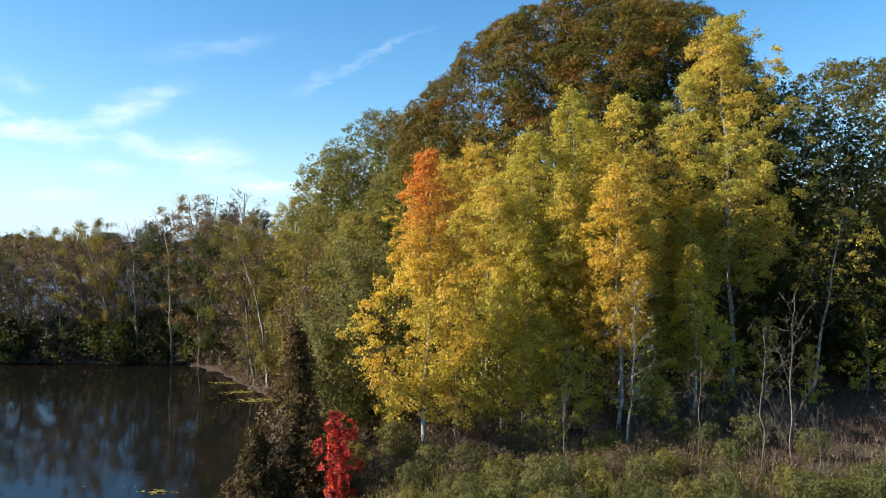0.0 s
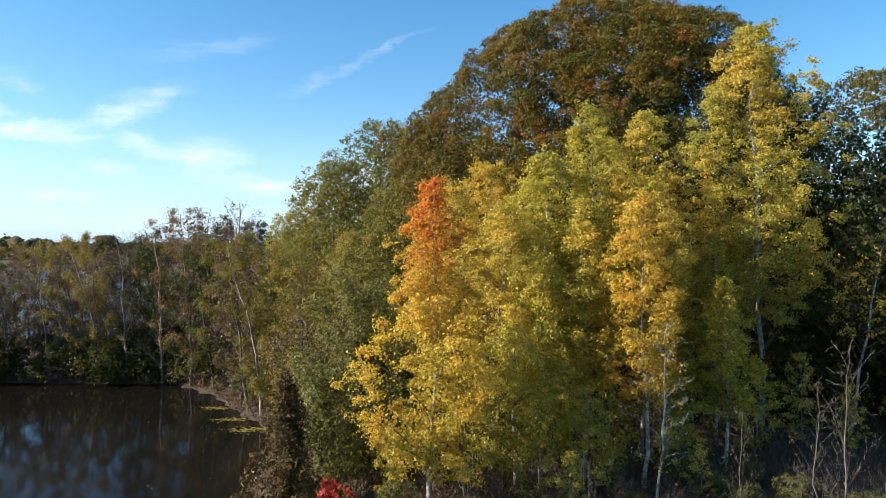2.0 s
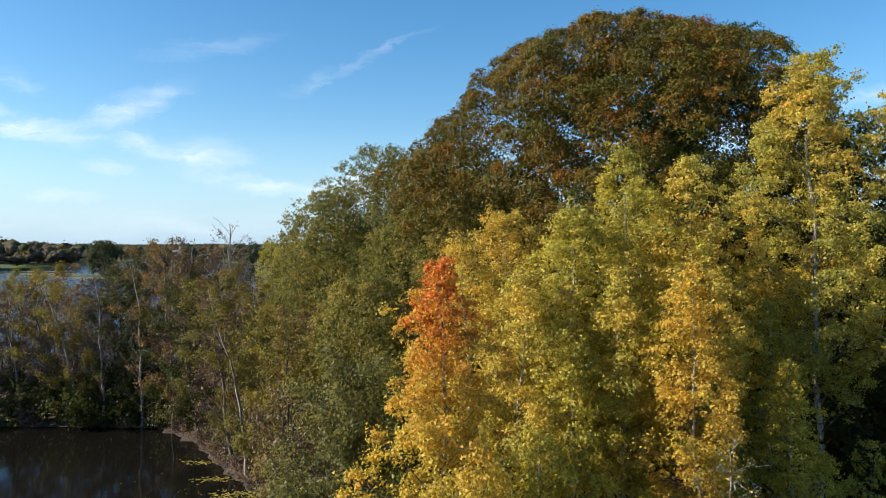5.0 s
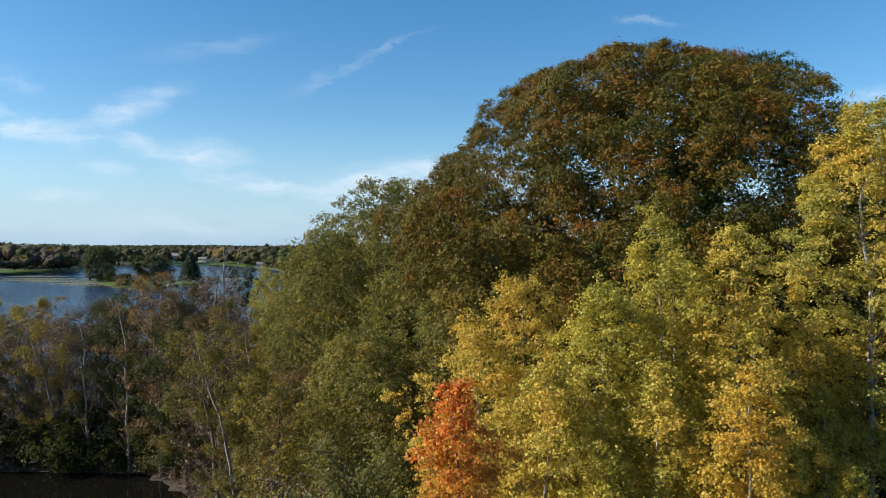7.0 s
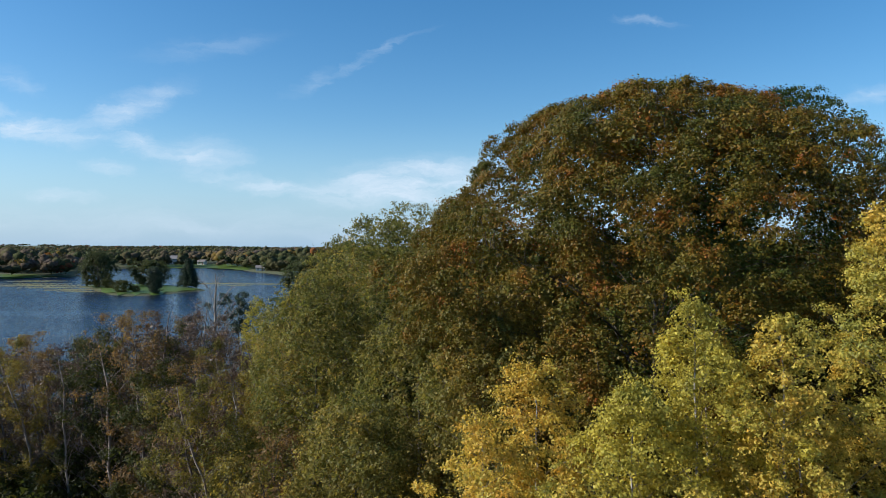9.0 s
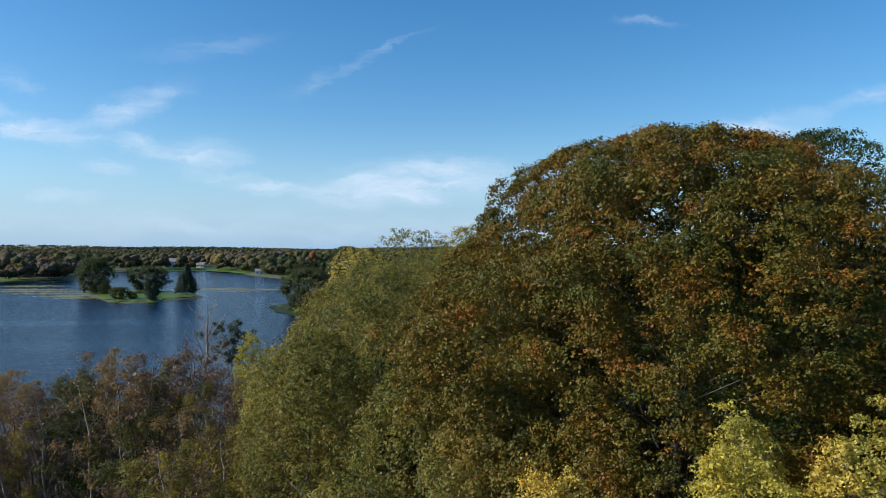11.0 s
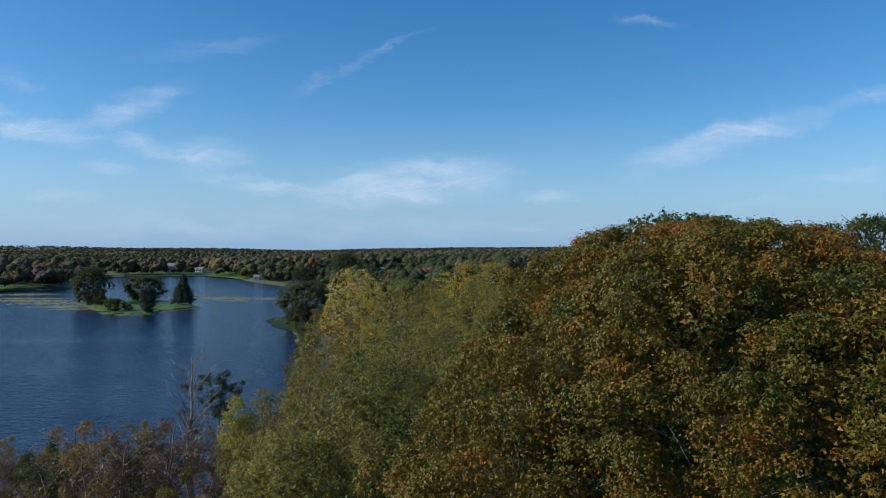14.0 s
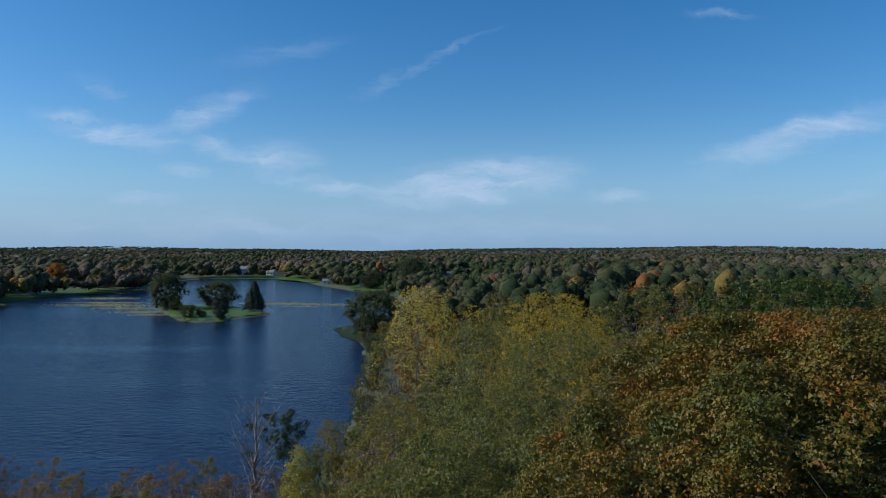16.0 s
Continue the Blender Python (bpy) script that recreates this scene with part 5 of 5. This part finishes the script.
def house(x, y, turn, w, d, h, siding, shingle, label, chimney=False):
    root = tagged(new("house"), label, "house", "houses by the lake")
    root.matrix_basis = at(x, y, turn)
    bm = bmesh.new()
    box(bm, -w / 2, w / 2, -d / 2, d / 2, -1.0, h)
    rise = d * 0.32
    a = [bm.verts.new((sx * w / 2, sy, sz)) for sx in (-1, 1) for sy, sz in ((-d / 2, h), (d / 2, h), (0, h + rise))]
    bm.faces.new(a[:3])
    bm.faces.new(a[3:])
    part("wall", bm, siding, root)
    bm = bmesh.new()
    e, t = 0.5, 0.22
    for sy in (-1, 1):
        v = [(-w / 2 - e, sy * (d / 2 + e), h - e * 0.64), (w / 2 + e, sy * (d / 2 + e), h - e * 0.64), (w / 2 + e, 0, h + rise), (-w / 2 - e, 0, h + rise)]
        lo = [bm.verts.new(p) for p in v]
        hi = [bm.verts.new((p[0], p[1], p[2] + t)) for p in v]
        bm.faces.new(lo)
        bm.faces.new(hi)
        for i in range(4):
            bm.faces.new((lo[i], lo[(i + 1) % 4], hi[(i + 1) % 4], hi[i]))
    roof = part("roof", bm, shingle, root)
    if chimney:
        bm = bmesh.new()
        box(bm, w * 0.2, w * 0.2 + 0.9, -0.5, 0.5, h + rise - 0.8, h + rise + 1.2)
        part("chimney", bm, SHINGLE_RED, roof)
    n = max(2, int(w / 2.8))
    for level in range(2 if h > 4.5 else 1):
        for i in range(n):
            cx = -w / 2 + w * (i + 0.5) / n
            z0 = 0.9 + 2.7 * level
            if i == n // 2 and level == 0:
                bm = bmesh.new()
                box(bm, cx - 0.5, cx + 0.5, -d / 2 - 0.05, -d / 2 + 0.02, 0.0, 2.1)
                part("door", bm, SHINGLE_RED, root)
                continue
            bm = bmesh.new()
            box(bm, cx - 0.65, cx + 0.65, -d / 2 - 0.06, -d / 2 + 0.02, z0 - 0.1, z0 + 1.3)
            win = part("window", bm, SIDING, root)
            bm = bmesh.new()
            box(bm, cx - 0.52, cx + 0.52, -d / 2 - 0.08, -d / 2 - 0.055, z0, z0 + 1.2)
            part("pane", bm, GLASS, win)
    return root


house(-84, 590, -12, 13, 8, 3.0, SIDING, SHINGLE, "small white lakeside house with grey roof")
house(-118, 606, 8, 12, 8, 2.8, SIDING_GREY, SHINGLE, "long grey lakeside house with grey roof")
house(-56, 690, -30, 12, 10, 5.6, SIDING, SHINGLE, "white two-storey house with grey roof", True)
house(-24, 730, 20, 14, 9, 3.2, SIDING_GREY, SHINGLE_RED, "grey house with brown roof among trees")
house(-290, 800, 6, 18, 10, 5.4, SIDING_GREY, SHINGLE, "grey two-storey house at the lake's far end", True)
house(-262, 792, -4, 8, 7, 3.0, SIDING, SHINGLE, "white garage at the lake's far end")
house(-352, 560, 60, 12, 8, 2.8, SIDING_GREY, SHINGLE, "pale low house on the western shore")
house(-160, 640, 10, 7, 6, 2.6, SIDING, SHINGLE, "small white boathouse by the lake")
house(66, 398, 20, 10, 7, 2.6, SIDING, SHINGLE, "white house half hidden in the woods")
house(-10, 300, -15, 16, 10, 2.8, SIDING_GREY, SHINGLE_RED, "low house with brown roof among the trees")
house(54, 328, 12, 10, 7, 3.4, SIDING, SHINGLE, "small white house half hidden in the woods")
house(-52, 633, 14, 13, 8, 5.2, SIDING, SHINGLE, "white house on the lakeside lawn")
house(-80, 546, -8, 8, 6, 3.0, SIDING, SHINGLE, "white cottage near the water")

# ---- far woods to the horizon ----
FAR_STOPS = [(0.0, (0.030, 0.046, 0.018)), (0.22, (0.060, 0.072, 0.026)), (0.40, (0.105, 0.096, 0.042)), (0.55, (0.125, 0.094, 0.062)), (0.70, (0.15, 0.115, 0.10)),
             (0.84, (0.24, 0.16, 0.03)), (0.93, (0.24, 0.10, 0.03)), (1.0, (0.20, 0.04, 0.03))]
mat, gr, out = material("far_foliage")
tone = gr.node("ShaderNodeAttribute")
tone.attribute_name = "tone"
isl = gr.node("ShaderNodeNewGeometry").outputs["Random Per Island"]
col = gr.ramp(gr.math("ADD", tone.outputs["Fac"], gr.math("ADD", gr.math("MULTIPLY", gr.math("SUBTRACT", isl, 0.5), 0.08), gr.math("MULTIPLY", gr.math("SUBTRACT", gr.noise(gr.node("ShaderNodeTexCoord").outputs["Object"], 0.22, 4.0), 0.5), 0.2)), clamp=True), FAR_STOPS)
tc = gr.node("ShaderNodeTexCoord").outputs["Object"]
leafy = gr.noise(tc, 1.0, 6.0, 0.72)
# shade of the gaps between leaf clumps, painted near-black into the bump's hollows
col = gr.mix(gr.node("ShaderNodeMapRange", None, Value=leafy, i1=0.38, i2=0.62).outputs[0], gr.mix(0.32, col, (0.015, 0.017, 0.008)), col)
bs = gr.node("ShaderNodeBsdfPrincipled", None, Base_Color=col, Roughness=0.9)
bs.inputs["Specular IOR Level"].default_value = 0.1
gr.tree.links.new(gr.node("ShaderNodeBump", None, Strength=0.7, Distance=0.9, Height=leafy).outputs[0], bs.inputs["Normal"])
thin = gr.node("ShaderNodeBsdfTranslucent", None, Color=col).outputs[0]
gr.tree.links.new(gr.node("ShaderNodeMixShader", None, i0=0.2, i1=bs.outputs[0], i2=thin).outputs[0], out.inputs[0])
FAR_MAT = mat


def far_wood(name, seed, r0, r1, gap, half, quads, size, tall, lobes, spread, label):
    """A belt of woods: every tree a crown of several leafy lobes with loose leaf clumps on them."""
    ball = icosphere(1)
    r = np.random.default_rng(seed)
    n = int(half * 2 * (r1 ** 2 - r0 ** 2) / 2 / gap ** 2)
    rad = np.sqrt(r.uniform(r0 ** 2, r1 ** 2, n))
    ang = r.uniform(-half, half, n) + radians(3)
    x, y = -rad * np.sin(ang), 28 + rad * np.cos(ang)
    ok = (shore(x, y) > 5) & (edge_distance(ISLAND, x, y) > 8)
    for cx, cy, cr in [(-88, 570, 24), (-112, 584, 20), (-60, 680, 14), (-290, 785, 18), (-335, 525, 26), (-300, 450, 18), (-100, 545, 30), (66, 396, 7), (54, 322, 9), (52, 308, 8), (-49, 612, 15), (-47, 585, 15), (-78, 525, 14), (-76, 505, 10), (-109, 577, 12), (-76, 566, 14), (-350, 545, 12), (-72, 468, 12), (-76, 456, 9), (-66, 440, 13), (-63, 424, 10), (-45, 545, 13), (-42, 520, 12), (-40, 495, 11), (-250, 770, 16), (-160, 640, 10)]:
        ok &= (x - cx) ** 2 + (y - cy) ** 2 > cr * cr
    ok &= ~((y < 262) & (x > -78)) & (edge_distance(POINT, x, y) > 3)
    x, y = x[ok], y[ok]
    n = len(x)
    h = tall * (0.55 + 0.6 * r.uniform(0, 1, n) ** 1.3) * (0.8 + 0.2 * smooth(4, 30, shore(x, y)))
    h = h * (1 - 0.42 * np.exp(-(((x + 40) / 26) ** 2 + ((y - 440) / 110) ** 2)))
    w = np.sqrt(h * tall) * r.uniform(0.28, 0.52, n) * spread
    zone = 0.5 + 0.5 * np.sin(x * 0.013 + 1.7 * np.sin(y * 0.009)) * np.cos(y * 0.011)
    tones = np.clip(0.11 + 0.50 * zone + r.normal(size=n) * 0.13, 0.02, 0.76)
    pick = r.uniform(size=n)
    tones = np.where(pick < 0.03, 0.80 + 0.06 * r.uniform(size=n), np.where(pick < 0.05, 0.90 + 0.08 * r.uniform(size=n), tones))
    crown = np.stack([w, w, h * 0.44], -1)[:, None, :]
    foot = np.stack([x, y, height(x, y) + h * 0.54], -1)[:, None, :]
    off = r.uniform(-1, 1, (n, lobes, 3)) * np.array([0.55, 0.55, 0.42])
    off[:, 0] = 0
    hub = foot + off * crown
    part_size = crown * r.uniform(0.42, 0.72, (n, lobes, 1)) * (1.15 - 0.3 * np.abs(off[..., 2:3]))
    wob = 1 + 0.2 * r.normal(size=(n, lobes, len(ball[0]), 1)).clip(-1.6, 1.6)
    bv = hub[:, :, None] + ball[0][None, None] * wob * 0.72 * part_size[:, :, None]
    bf = (ball[1][None] + (np.arange(n * lobes) * len(ball[0]))[:, None, None]).reshape(-1, 3)
    pick = r.integers(0, lobes, (n, quads))
    row = np.arange(n)[:, None]
    d = r.normal(size=(n, quads, 3))
    d /= np.linalg.norm(d, axis=2, keepdims=True)
    p = hub[row, pick] + d * r.uniform(0.7, 1.12, (n, quads, 1)) * part_size[row, pick]
    v, f = leaf_quads(r, p.reshape(-1, 3), size, 0.9, 0.25, 0.0, d.reshape(-1, 3), None, 0.6)
    bv = bv.reshape(-1, 3)
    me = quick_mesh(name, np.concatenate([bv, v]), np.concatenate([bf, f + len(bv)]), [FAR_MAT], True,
                    np.concatenate([np.repeat(tones, lobes * len(ball[0])), np.repeat(np.repeat(tones, quads), 3)]))
    tagged(new(name, me), label, "woods", kind="stuff")


far_wood("woods_lakeside", 401, 236, 480, 7.6, 0.64, 170, 0.9, 19.5, 5, 1.0, "mixed autumn woods round the lake")
far_wood("woods_beyond", 404, 480, 800, 8.8, 0.64, 42, 1.5, 19, 3, 1.1, "mixed autumn woods behind the lake's houses")
far_wood("woods_middle", 402, 800, 1600, 15, 0.62, 9, 3.0, 14.5, 2, 1.5, "mixed autumn woods beyond the lake")
far_wood("woods_far", 403, 1600, 4700, 42, 0.60, 6, 7.0, 10, 1, 3.4, "distant woods to the horizon")
